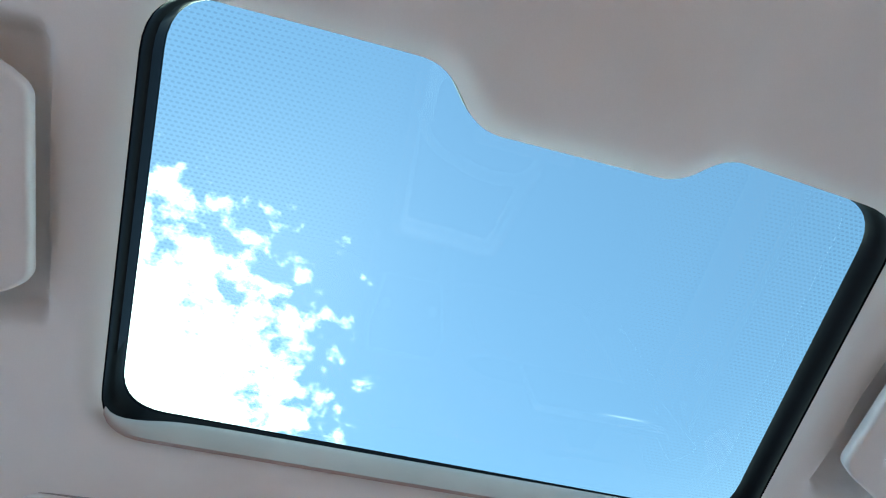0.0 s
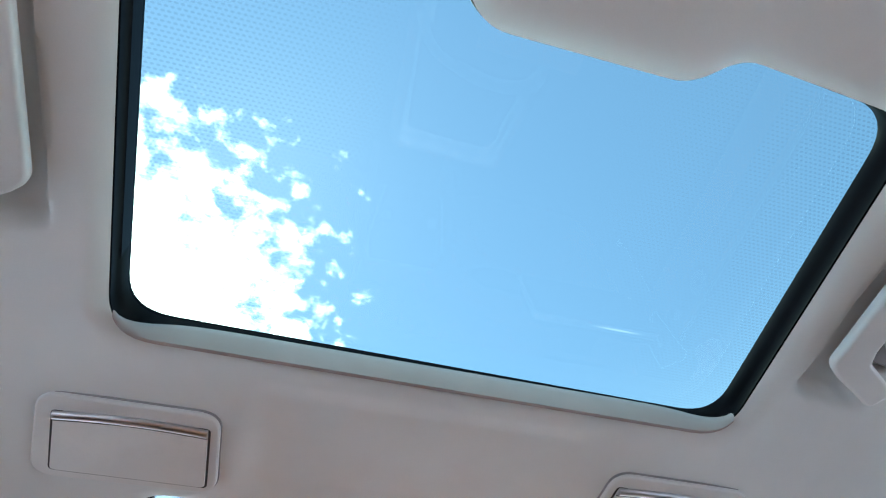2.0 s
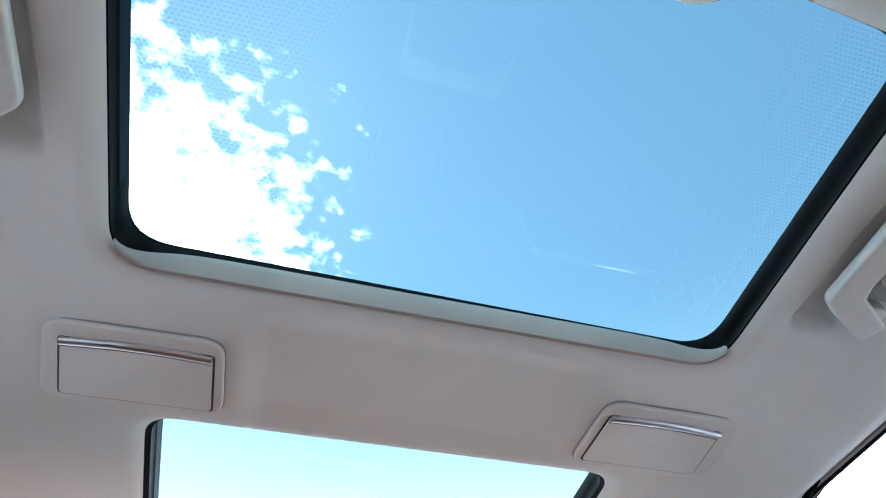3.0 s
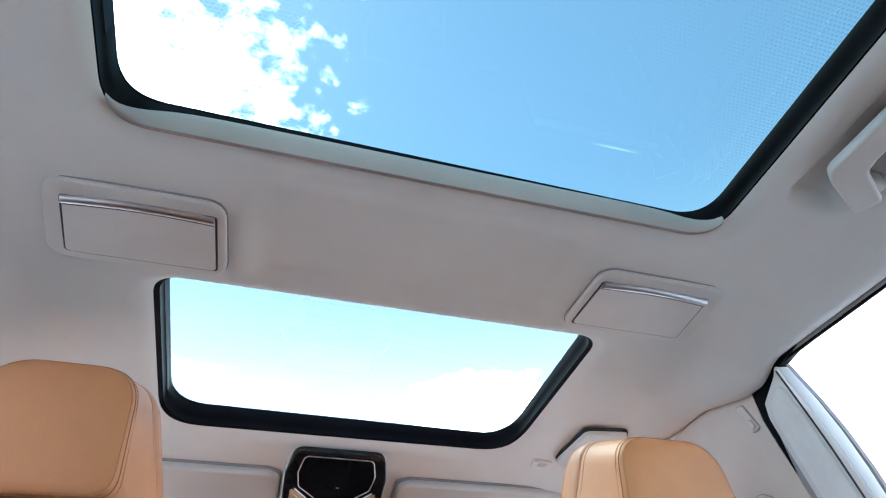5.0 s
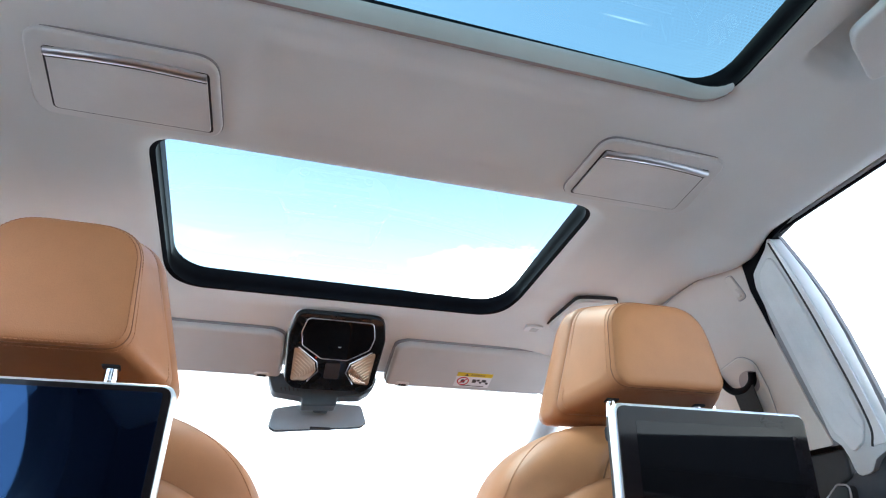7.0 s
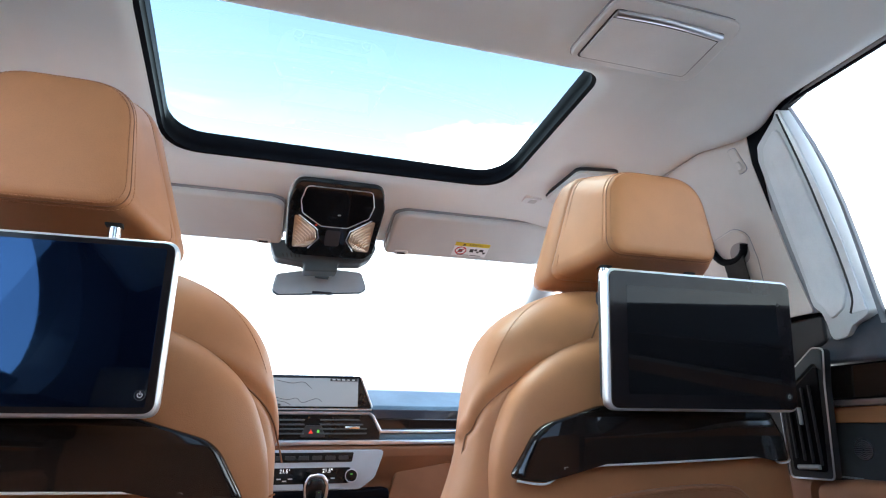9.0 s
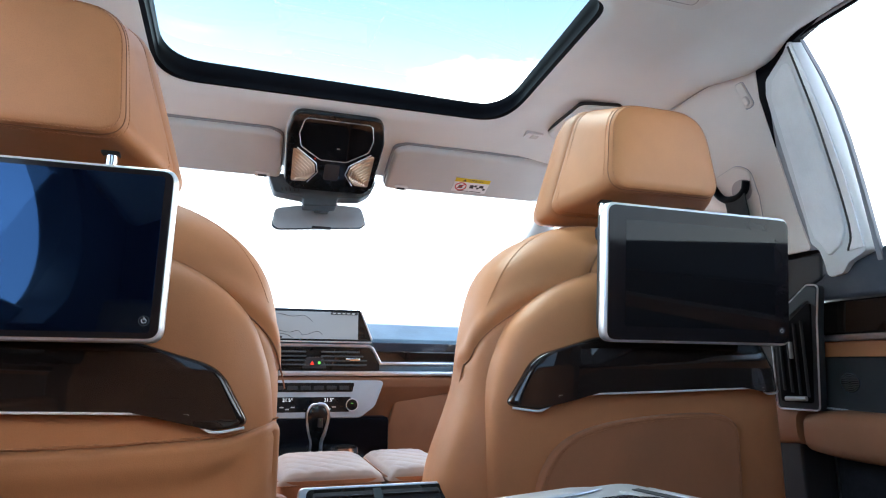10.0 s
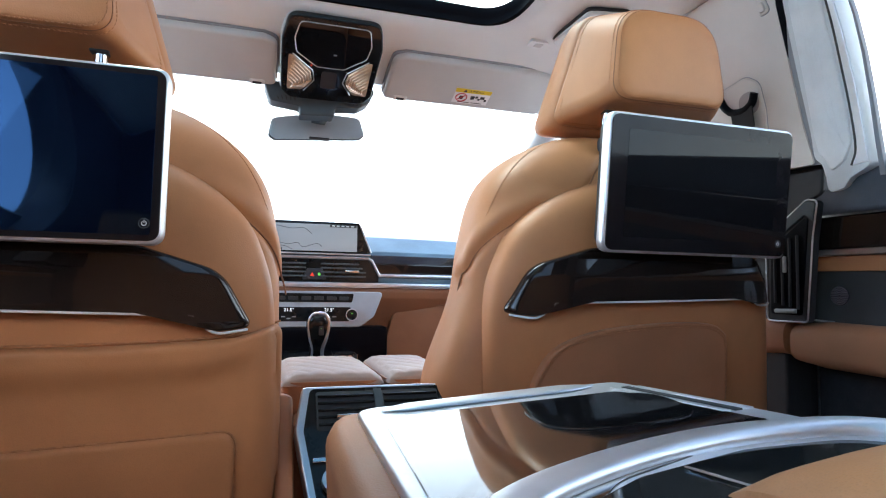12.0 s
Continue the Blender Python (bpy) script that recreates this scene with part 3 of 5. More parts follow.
def side_wall(side):
    s = side
    word = "right" if s > 0 else "left"
    # seal along the roof edge and down the pillar
    path = curve_points([(0.606, -0.34, 1.06), (0.606, -0.20, 1.092), (0.606, 0.2, 1.096), (0.605, 0.55, 1.096), (0.604, 0.66, 1.094)], 60)
    tagged(part("seal_" + word, tube(path, 0.0042, 10), BLACK, side=s), "black rubber door seal round the side window", "door seal", kind="structure")
    path = [(0.60, REAR_Y, 1.095), (0.601, -0.3, 1.0985), (0.601, 0.66, 1.0985)]
    tagged(part("trim_" + word, tube(path, 0.0040, 8), LIP, side=s), "dark edge strip of the roof lining", "edge strip", kind="structure")

    # middle pillar
    root = thing("pillar_trim", (s * 0.66, 0.82, 0.0), "light grey middle pillar cover with seat belt guide", "pillar trim")
    lean = Matrix(((0, 0, 1, 0), (1, 0, 0, 0), (0, 1, 0, 0), (0, 0, 0, 1)))
    tip = Matrix.Translation((0.5955, 0, 1.10)) @ Matrix.Rotation(radians(-10.5), 4, "Y") @ Matrix.Translation((0, 0, -1.10)) @ lean
    skirt = yz([(0.732, 1.100, 0.0), (1.20, 1.105, 0.01), (1.20, 1.02, 0.01), (0.735, 1.02, 0.01), (0.722, 1.07, 0.02)])
    tagged(part("lining_skirt_" + word, slab(skirt, 0.004, 0.03, tip, 0.002), LINER, side=s), "roof lining drawn down behind the pillar cover", "roof lining", kind="structure")
    crown = [(p.x, p.y) for p in curve_points([(0.7224, 1.0774, 0), (0.7458, 1.0828, 0), (0.7967, 1.0926, 0), (0.8556, 1.0966, 0), (0.9243, 1.0927, 0), (1.00, 1.076, 0), (1.05, 1.055, 0)], 30)]
    o = crown + yz([(1.040, 1.045, 0.0), (0.930, 0.985, 0.05), (0.905, 0.90, 0.03), (0.900, 0.775, 0.01), (0.7064, 0.7736, 0.006), (0.7149, 0.8321, 0.02), (0.7246, 0.9735, 0.03), (0.7285, 1.0307, 0.0)])
    part("cover", slab(o, 0.0, 0.05, tip, 0.004, 3), PILLAR, root, "warm grey upper pillar cover", side=s)
    # Gap shade on this pillar is coloured grey: a tube and thin slabs.
    part("edge_gap", tube([tip @ Vector((a, b + 0.0008, 0.0032)) for a, b in crown], 0.0016, 6), LIP, root, "thin grey tube for the shade above the cover", side=s)
    o = yz([(0.7673, 1.0720, 0.007), (0.7505, 1.0700, 0.007), (0.7385, 1.0245, 0.007), (0.7575, 1.0232, 0.007)])
    part("slider_gap", slab([(0.7535 + (a - 0.7535) * 1.12, 1.0475 + (b - 1.0475) * 1.05) for a, b in o], -0.0006, 0.01, tip, 0.0003), LIP, root, "grey slab for the shade round the slider", side=s)
    knob = part("height_slider", slab(o, -0.0035, 0.01, tip, 0.0025, 3), PILLAR, root, "belt height slider", side=s)
    o = yz([(0.7565, 1.0440, 0.006), (0.7465, 1.0440, 0.006), (0.7420, 1.0275, 0.006), (0.7540, 1.0265, 0.006)])
    part("slider_knob", slab(o, -0.0070, 0.0, tip, 0.003, 3), PILLAR, knob, side=s)
    o = yz([(0.892, 0.770, 0.008), (0.880, 0.905, 0.02), (0.8597, 0.9330, 0.02), (0.8037, 0.9420, 0.03), (0.779, 0.9236, 0.025), (0.7745, 0.8773, 0.03), (0.7843, 0.770, 0.01)], 8)
    part("guide_gap", slab([(0.83 + (a - 0.83) * 1.014, 0.86 + (b - 0.86) * 1.012) for a, b in o], -0.0008, 0.01, tip, 0.0004), LIP, root, "thin grey slab for the shade round the belt outlet", side=s)
    guide = part("belt_guide", slab(o, -0.0045, 0.01, tip, 0.004, 3), PILLAR, root, "grey belt outlet cover", side=s)
    hole = [(0.803 + a, 0.896 + b) for a, b in super_ring(0.021, 0.019, 2.3, 28)]
    # Closed disc in a darker tone paints the opening's shade.
    part("slot", slab(hole, -0.0052, 0.0, tip, 0.0005), HOUSING, guide, "round belt opening with its shade in the colour", side=s)
    loop_path = curve_points([(0.868, 0.937, 0), (0.860, 0.922, 0), (0.850, 0.901, 0), (0.836, 0.889, 0), (0.812, 0.886, 0), (0.793, 0.894, 0), (0.785, 0.909, 0)], 28)
    part("belt_loop", tube([tip @ Vector((q.x, q.y, -0.009)) for q in loop_path], 0.0065, 10), BLACK, root, "black belt loop", side=s)
    o = yz([(0.836, 0.889, 0.004), (0.790, 0.892, 0.004), (0.796, 0.62, 0.003), (0.838, 0.62, 0.003)])
    part("belt", slab(o, -0.0135, -0.0115, tip, 0.0006), WEBBING, root, "black woven seat belt", side=s)
    o = yz([(0.703, 0.775, 0.006), (0.90, 0.775, 0.01), (0.90, 0.10, 0.01), (0.775, 0.10, 0.01), (0.775, 0.705, 0.02), (0.706, 0.735, 0.01)])
    part("lower_cover", slab(o, 0.668, 0.72, "x", 0.006, 3), SHADOW, root, "black lower pillar cover", side=s)
    o = yz([(0.712, 1.075, 0.0), (0.855, 1.085, 0.0), (0.855, 0.10, 0.0), (0.778, 0.10, 0.0), (0.778, 0.715, 0.0), (0.712, 0.715, 0.0)])
    part("core", slab(o, 0.690, 0.735, "x"), SHADOW, root, "dark pillar core", side=s, smooth=0)
    # upright air outlet
    o = yz([(0.800, 0.538, 0.008), (0.725, 0.538, 0.008), (0.713, 0.670, 0.02), (0.704, 0.724, 0.008), (0.723, 0.727, 0.010), (0.800, 0.674, 0.012)])
    i = yz([(0.791, 0.549, 0.006), (0.734, 0.548, 0.006), (0.720, 0.697, 0.006), (0.726, 0.698, 0.004), (0.790, 0.654, 0.008)])
    vent = part("air_vent", slab(o, 0.657, 0.672, "x", 0.003, 2), SHADOW, root, "upright black air vent with chrome rim", side=s)
    part("chrome_rim", tube([(0.6565, y, z) for y, z in dense(o, 0.01)], 0.0014, 8, closed=True), SATIN, vent, side=s)
    o = yz([(0.706, 0.720, 0.003), (0.722, 0.7255, 0.006), (0.798, 0.673, 0.006), (0.796, 0.657, 0.004), (0.724, 0.704, 0.006), (0.711, 0.690, 0.004)])
    part("metal_shoulder", slab(o, 0.6535, 0.66, "x", 0.0015), POD, vent, "satin dark shoulder of the vent", side=s)
    part("cavity", slab(i, 0.6545, 0.66, "x", 0.001), BLACK, vent, side=s)
    for k in range(4):
        y = 0.738 + 0.014 * k
        part("vane", box((0.6535, y, 0.615), (0.006, 0.003, 0.115 - 0.006 * k), 0.001), SHADOW, vent, side=s)
    part("vent_tab", box((0.651, 0.760, 0.628), (0.006, 0.004, 0.026), 0.0015), SILVER, vent, side=s)
    part("vent_wheel", tube([(0.653, 0.742, 0.555), (0.653, 0.780, 0.554)], 0.0035, 12), SILVER, vent, side=s)

    # rear door
    door = thing("door_1" if s > 0 else "door_2", (s * 0.72, 0.2, 0.0), "rear car door lined in tan leather, dark wood and black", "car door", "rear doors", "structure")
    rear = -0.60
    o = yz([(0.735, 0.734, 0.02), (0.64, 0.758, 0.05), (0.60, 0.772, 0.05), (-0.1, 0.765, 0.05), (rear, 0.745, 0.02), (rear, 0.69, 0.01), (0.738, 0.702, 0.01)])
    part("upper_trim", slab(o, 0.672, 0.76, "x", 0.012, 4), SILL, door, "black leather window sill trim", side=s)
    o = yz([(0.774, 0.701, 0.01), (rear, 0.690, 0.01), (rear, 0.640, 0.005), (0.774, 0.651, 0.005)])
    part("wood_inlay", slab(o, 0.684, 0.75, "x", 0.006, 3), WOOD, door, "glossy dark wood inlay", side=s)
    o = yz([(0.774, 0.650, 0.002), (rear, 0.640, 0.002), (rear, 0.632, 0.002), (0.774, 0.641, 0.002)])
    part("chrome_strip", slab(o, 0.681, 0.75, "x", 0.002), SATIN, door, side=s)
    o = yz([(0.774, 0.6405, 0.002), (rear, 0.6315, 0.002), (rear, 0.60, 0.004), (0.774, 0.618, 0.004)])
    part("leather_band", slab(o, 0.689, 0.75, "x", 0.005, 3), TAN, door, side=s)
    o = yz([(0.774, 0.620, 0.010), (rear, 0.603, 0.01), (rear, 0.52, 0.01), (0.774, 0.535, 0.008)])
    spk = part("speaker_panel", slab(o, 0.693, 0.75, "x", 0.004, 3), CHARCOAL, door, "black perforated speaker panel", side=s)
    bmd = bmesh.new()
    for ring in range(1, 6):
        for k in range(6 * ring):
            a = 2 * math.pi * k / (6 * ring)
            box((0.6910, 0.700 + 0.0026 * ring * math.cos(a), 0.580 + 0.0026 * ring * math.sin(a)), (0.002, 0.0018, 0.0018), 0, bm=bmd)
    part("tweeter_disc", slab([(0.700 + a, 0.580 + b) for a, b in super_ring(0.0145, 0.0145, 2, 24)], 0.6915, 0.70, "x", 0.001), POD, spk, "dark tweeter disc", side=s)
    part("tweeter", bmd, SATIN, spk, "small round metal tweeter grille", side=s, smooth=0)
    bmd = bmesh.new()
    for ring in range(3, 13):
        for k in range(6 * ring):
            a = 2 * math.pi * k / (6 * ring)
            box((0.6925, 0.595 + 0.0026 * ring * math.cos(a), 0.585 + 0.0026 * ring * math.sin(a)), (0.002, 0.0018, 0.0018), 0, bm=bmd)
    part("woofer", bmd, SATIN, spk, "round perforated metal speaker grille", side=s, smooth=0)
    bmd = bmesh.new()
    for k in range(9):
        box((0.6925, 0.745 - 0.0042 * k, 0.5412 - 0.0002 * k), (0.001, 0.0030, 0.0028), 0, bm=bmd)
    part("maker_mark", bmd, SILVER, spk, "small silver lettering bars", side=s, smooth=0)
    rings = []
    for k in range(31):
        y = 0.757 - (0.757 - rear) * k / 30
        puff = min(1.0, 0.86 + 4.0 * abs(0.757 - y))
        rings.append([(0.715 + a, y, 0.505 - 0.004 * (0.757 - y) * 4 + b) for a, b in super_ring(0.060 * (0.9 + 0.1 * puff), 0.036 * puff, 3.5, 24)])
    part("armrest", loft(rings), TAN_FLAT, door, "padded tan leather armrest", side=s)
    part("stitching", stitches([(0.6585, 0.74 - 0.02 * k, 0.503 - 0.0003 * k) for k in range(40)]), THREAD, door, side=s, smooth=0)
    o = yz([(0.760, 0.50, 0.01), (rear, 0.49, 0.01), (rear, 0.02, 0.01), (0.76, 0.02, 0.01)])
    part("lower_panel", slab(o, 0.715, 0.78, "x", 0.006), CARPET, door, "dark lower door panel", side=s)
    # front end of the tan armrest on the pillar
    rings = []
    for k in range(13):
        y = 0.768 + 0.24 * k / 12
        puff = 0.86 + 0.14 * smooth01(k / 2)
        rings.append([(0.708 + a, y, 0.512 + b) for a, b in super_ring(0.054, 0.033 * puff, 3.5, 24)])
    part("front_pad", loft(rings), TAN_FLAT, root, "tan leather pad below the vent", side=s)

    # window post of the door: grey frame, pale ribbed inlay, bright strip
    left = [(0.6552, 1.0900), (0.6662, 1.0780), (0.7081, 1.0517), (0.7145, 1.0294), (0.7132, 0.9788), (0.7084, 0.8905), (0.7038, 0.8203), (0.7040, 0.7822), (0.6935, 0.7700), (0.6905, 0.7515), (0.6908, 0.7252)]
    right = [(0.6649, 0.7300), (0.6524, 0.7440), (0.6323, 0.7520), (0.6222, 0.7570), (0.6222, 0.8004), (0.6232, 0.8678), (0.6296, 0.9493), (0.6395, 1.0278), (0.6490, 1.0860)]
    post = part("window_post", slab(rpoly([(a, b, 0.012) for a, b in left + right], 4), -0.001, 0.03, tip, 0.003, 3), PANEL, door, "grey window post", side=s)
    inlay = [(0.6619, 1.0690), (0.6968, 1.0442), (0.7045, 1.0192), (0.6995, 0.9015), (0.6975, 0.8146), (0.6945, 0.7874), (0.6857, 0.7765), (0.6800, 0.7560), (0.6562, 0.7690), (0.6425, 0.7920), (0.6420, 0.8434), (0.6475, 0.9291), (0.6548, 1.016)]
    part("ribbed_inlay", slab(rpoly([(a, b, 0.014) for a, b in inlay], 5), -0.0040, 0.01, tip, 0.0028, 3), POST, post, "pale grey ribbed inlay", side=s)
    bmd = bmesh.new()
    for k in range(5):
        a0, b0, b1 = 0.688 - 0.0065 * k, 1.018 - 0.030 * k, 0.860 - 0.018 * k
        tube([tip @ Vector((q.x, q.y, -0.0036)) for q in curve_points([(a0, b0, 0), (a0 - 0.001, (b0 + b1) / 2, 0), (a0 - 0.006, b1 + 0.012, 0), (a0 - 0.012, b1, 0)], 12)], 0.0008, 6, bm=bmd)
    part("ribs", bmd, POST, post, side=s)
    seam = [(q.x, q.y) for q in curve_points([(0.6554, 1.0820, 0), (0.6505, 1.0400, 0), (0.6429, 0.9658, 0), (0.6391, 0.8993, 0), (0.6365, 0.8333, 0), (0.6380, 0.7836, 0), (0.6480, 0.7610, 0)], 30)]
    part("dark_seam", tube([tip @ Vector((a, b, -0.0016)) for a, b in seam], 0.0017, 8), CHARCOAL, post, "dark seam beside the bright strip", side=s)
    strip = [(a - 0.0022, b) for a, b in seam] + [(0.6235, 0.7620), (0.6232, 0.8004), (0.6242, 0.8678), (0.6306, 0.9493), (0.6405, 1.0278), (0.6500, 1.0840)]
    part("bright_strip", slab(strip, -0.0030, 0.01, tip, 0.0008), BRIGHT, post, "bright metal strip", side=s)
    band = [(0.6433, 1.0860), (0.6281, 1.0175), (0.6206, 0.9680), (0.6170, 0.9132), (0.6168, 0.8489), (0.6180, 0.7994), (0.6190, 0.7400)]
    out = [(a - 0.0014 - 0.0060 * (1.09 - b) / 0.33, b) for a, b in band]
    part("glass_channel", slab(band + out[::-1], 0.010, 0.018, tip, 0.0008), LIP, post, "grey glass channel", side=s)
    # thick black seal where the roof edge turns down the pillar
    o = [(q.x, q.y) for q in curve_points([(0.600, 1.0985, 0), (0.6573, 1.0965, 0), (0.6842, 1.0915, 0), (0.7105, 1.0860, 0), (0.7285, 1.0730, 0), (0.7345, 1.0300, 0), (0.7310, 0.985, 0), (0.7262, 0.920, 0)], 50)]
    i = [(0.7250, 0.920), (0.7185, 0.985), (0.7125, 1.030), (0.7080, 1.0500), (0.6934, 1.0600), (0.6658, 1.0790), (0.6428, 1.0885), (0.600, 1.0965)]
    # Grey strip paints the soft shadow between cover and post.
    part("side_shade", slab([(0.7290, 1.00), (0.7265, 0.96), (0.7210, 0.88), (0.7130, 0.772), (0.700, 0.772), (0.705, 0.88), (0.709, 1.00)], 0.0030, 0.02, tip), LIP, door, "grey strip for the soft shadow down the pillar", side=s, smooth=0)
    part("corner_seal", slab(o + i, 0.0012, 0.02, tip, 0.001), BLACK, door, "thick black corner seal", side=s)

    # closing body parts: rear pillar, front pillar, outer walls below the glass
    arc = [(q.x, q.y) for q in curve_points([(-0.20, 0.715, 0), (-0.275, 0.752, 0), (-0.345, 0.800, 0), (-0.385, 0.883, 0), (-0.366, 0.965, 0), (-0.307, 1.033, 0), (-0.23, 1.078, 0), (-0.15, 1.10, 0)], 40)]
    o = arc + yz([(REAR_Y, 1.10, 0.0), (REAR_Y, 0.0, 0.0), (-0.58, 0.0, 0.0), (-0.58, 0.72, 0.0)])
    tagged(part("wall_rear_" + word, slab(o, 0.605, 0.70, "x", 0.006), SHADOW, side=s), "dark rear pillar lining", "pillar", kind="structure")
    o = yz([(2.60, 0.68, 0.0), (REAR_Y, 0.70, 0.0), (REAR_Y, -0.25, 0.0), (2.60, -0.25, 0.0)])
    tagged(part("wall_" + word, slab(o, 0.765, 0.86, "x", 0.0), PAINT, side=s, smooth=0), "painted outer side of the car", "car body", kind="structure")
    tagged(part("wall_front_pillar_" + word, tube(curve_points([(0.585, 1.28, 1.085), (0.600, 1.42, 1.04), (0.640, 1.80, 0.87), (0.69, 2.16, 0.69)], 24), 0.032, 14), TRIM, side=s), "light grey windscreen pillar", "windscreen pillar", kind="structure")
    o = yz([(0.88, 0.70, 0.02), (2.1, 0.69, 0.02), (2.1, 0.05, 0.0), (0.88, 0.05, 0.0)])
    tagged(part("wall_front_door_" + word, slab(o, 0.70, 0.76, "x", 0.012), SHADOW, side=s), "dark front door lining", "car door", kind="structure")
    tagged(part("rail_" + word, tube([(0.620, 0.92, 1.085), (0.606, 1.15, 1.080), (0.592, 1.40, 1.045)], 0.016, 10), LINER, side=s), "roof rail lining above the front door", "roof rail", kind="structure")
    sheet("window_rear_" + word, [(s * 0.70, -0.55, 0.74), (s * 0.70, 0.66, 0.74), (s * 0.615, 0.72, 1.10), (s * 0.615, -0.45, 1.10)], CLEAR, "clear rear door window", "car window")
    sheet("window_front_" + word, [(s * 0.71, 0.80, 0.66), (s * 0.71, 2.1, 0.66), (s * 0.61, 1.40, 1.07), (s * 0.61, 0.86, 1.09)], CLEAR, "clear front door window", "car window")


side_wall(1)
side_wall(-1)

# windscreen, tail, floor
sheet("window_windscreen", [(-0.66, 2.22, 0.68), (0.66, 2.22, 0.68), (0.57, 1.40, 1.075), (-0.57, 1.40, 1.075)], CLEAR, "clear windscreen", "windscreen", cuts=8, bow=(0, 0.06, 0.03))
# Unseen bulkhead, coloured dark to darken what the screens reflect.
bm = box((0, REAR_Y - 0.03, 0.33), (1.50, 0.06, 0.98), 0.01)
for s in (-1, 1):
    box((s * 0.545, REAR_Y - 0.03, 0.99), (0.41, 0.06, 0.30), 0.01, bm=bm)
tagged(part("wall_rear", bm, SHADOW), "plain unseen bulkhead behind the rear seats, dark to dim reflections", "rear wall", kind="structure")
# Unseen tail window, added to light the seat backs from behind.
sheet("window_tail", [(-0.49, REAR_Y - 0.03, 0.85), (0.49, REAR_Y - 0.03, 0.85), (0.49, REAR_Y - 0.03, 1.15), (-0.49, REAR_Y - 0.03, 1.15)], TAIL_DIM, "unseen rear window, tint added to dim its reflection", "rear window")
bm = box((0, 0.75, -0.02), (1.52, 3.2, 0.04), 0.0)
tagged(part("floor", bm, CARPET, smooth=0), "dark carpeted car floor", "floor", kind="structure")
rings = []
for k in range(25):
    x = -0.62 + 1.24 * k / 24
    rings.append([(x, -0.60 + a - 0.10 * (b / 0.40), 0.42 + b) for a, b in super_ring(0.10, 0.42, 4, 28)])
bench = thing("rear_bench", (0, -0.5, 0.0), "tan leather rear bench seat", "car seat")
part("backrest", loft(rings), TAN, bench)
rings = []
for k in range(25):
    x = -0.64 + 1.28 * k / 24
    rings.append([(x, -0.28 + a, 0.20 + b) for a, b in super_ring(0.27, 0.16, 4, 28)])
part("cushion", loft(rings), TAN, bench)


# ---- front seats ----
SEAT_X, HEAD_X = 0.358, 0.392
CUSHION = [(0.16, 0.240, 0.81), (0.30, 0.243, 0.815), (0.43, 0.245, 0.82), (0.52, 0.240, 0.822), (0.60, 0.231, 0.825), (0.665, 0.218, 0.828), (0.71, 0.200, 0.831), (0.745, 0.168, 0.835), (0.770, 0.128, 0.838), (0.787, 0.080, 0.841), (0.794, 0.03, 0.843)]
SHELL = [(0.10, 0.225, 0.770), (0.30, 0.228, 0.765), (0.45, 0.226, 0.76), (0.55, 0.220, 0.755), (0.60, 0.208, 0.755), (0.64, 0.188, 0.757), (0.675, 0.150, 0.762), (0.700, 0.105, 0.770), (0.716, 0.060, 0.778), (0.722, 0.02, 0.785)]


CUSHION_DRIVER = [(z, w - 0.011 * smooth01((0.66 - z) / 0.14), y) for z, w, y in CUSHION]


def refine(rows, step=0.012):
    """Rows of (z, half width, centre y) made dense and smooth."""
    keys = [Vector((r[0], r[1], r[2])) for r in rows]
    return curve_points(keys, max(30, int((rows[-1][0] - rows[0][0]) / step)))


def fullness(left):
    """How thick the seat back is, by the height left to its top: thin at the rim, full below."""
    s = min(1.0, math.sqrt(max(0.0, left) / 0.09))
    return 0.25 + 0.75 * math.sin(s * math.pi / 2)


TALL = 1.026
CREASE_KEYS = [[(0.215, 0.688), (0.192, 0.678), (0.166, 0.662), (0.145, 0.643), (0.134, 0.626), (0.128, 0.609), (0.123, 0.594), (0.119, 0.578)], [(0.279, 0.712), (0.285, 0.726), (0.296, 0.745), (0.312, 0.766)]]


def cushion_point(x, z):
    """A point on the rear skin of the front cushion."""
    zz = z / TALL
    w = interp(zz, [(r[0], r[1]) for r in CUSHION])
    f = min(0.9995, abs(x - SEAT_X) / w)
    return Vector((x, interp(zz, [(r[0], r[2]) for r in CUSHION]) - 0.098 * fullness(0.794 - zz) * (1 - f ** 3.2) ** (1 / 3.2), z))


CREASES = [[cushion_point(p.x, p.y) for p in curve_points([(x, z, 0) for x, z in keys], 60)] for keys in CREASE_KEYS]


def creased(p):
    """How far a sewn crease pulls the hide in at a point of the seat back, and swells it above."""
    out = 0.0
    for line in CREASES:
        q = min(line, key=lambda c: (c - p).length_squared)
        d = (q - p).length
        if d < 0.06:
            out += 0.0045 * math.exp(-(d / 0.0070) ** 2)
            if line is CREASES[0] and p.z > q.z:
                out -= 0.0035 * math.exp(-((d - 0.018) / 0.012) ** 2)
    return out


def body(rows, deep, n, count=64, flare=0.0, tall=1.0, folds=False):
    rings = []
    top = rows[-1][0]
    for z, w, y in refine(rows, 0.004 if folds else 0.012):
        d = deep * fullness(top - z)
        w = max(w, 0.004)
        out = flare * smooth01((0.58 - z) / 0.16)
        row = []
        for a, b in super_ring(w, d, n, count):
            p = Vector((SEAT_X + a, y + b, z * tall))
            if folds and b < 0.02 and a < 0.02 and 0.57 < z < 0.77:
                g = Vector((math.copysign(abs(a / w) ** (n - 1) / w, a), math.copysign(abs(b / d) ** (n - 1) / d, b), 0)).normalized()
                p -= g * creased(p)
            p.x -= (out if a < 0 else 0.0) * min(1.0, abs(a) / w)
            row.append(p)
        rings.append(row)
    return loft(rings)


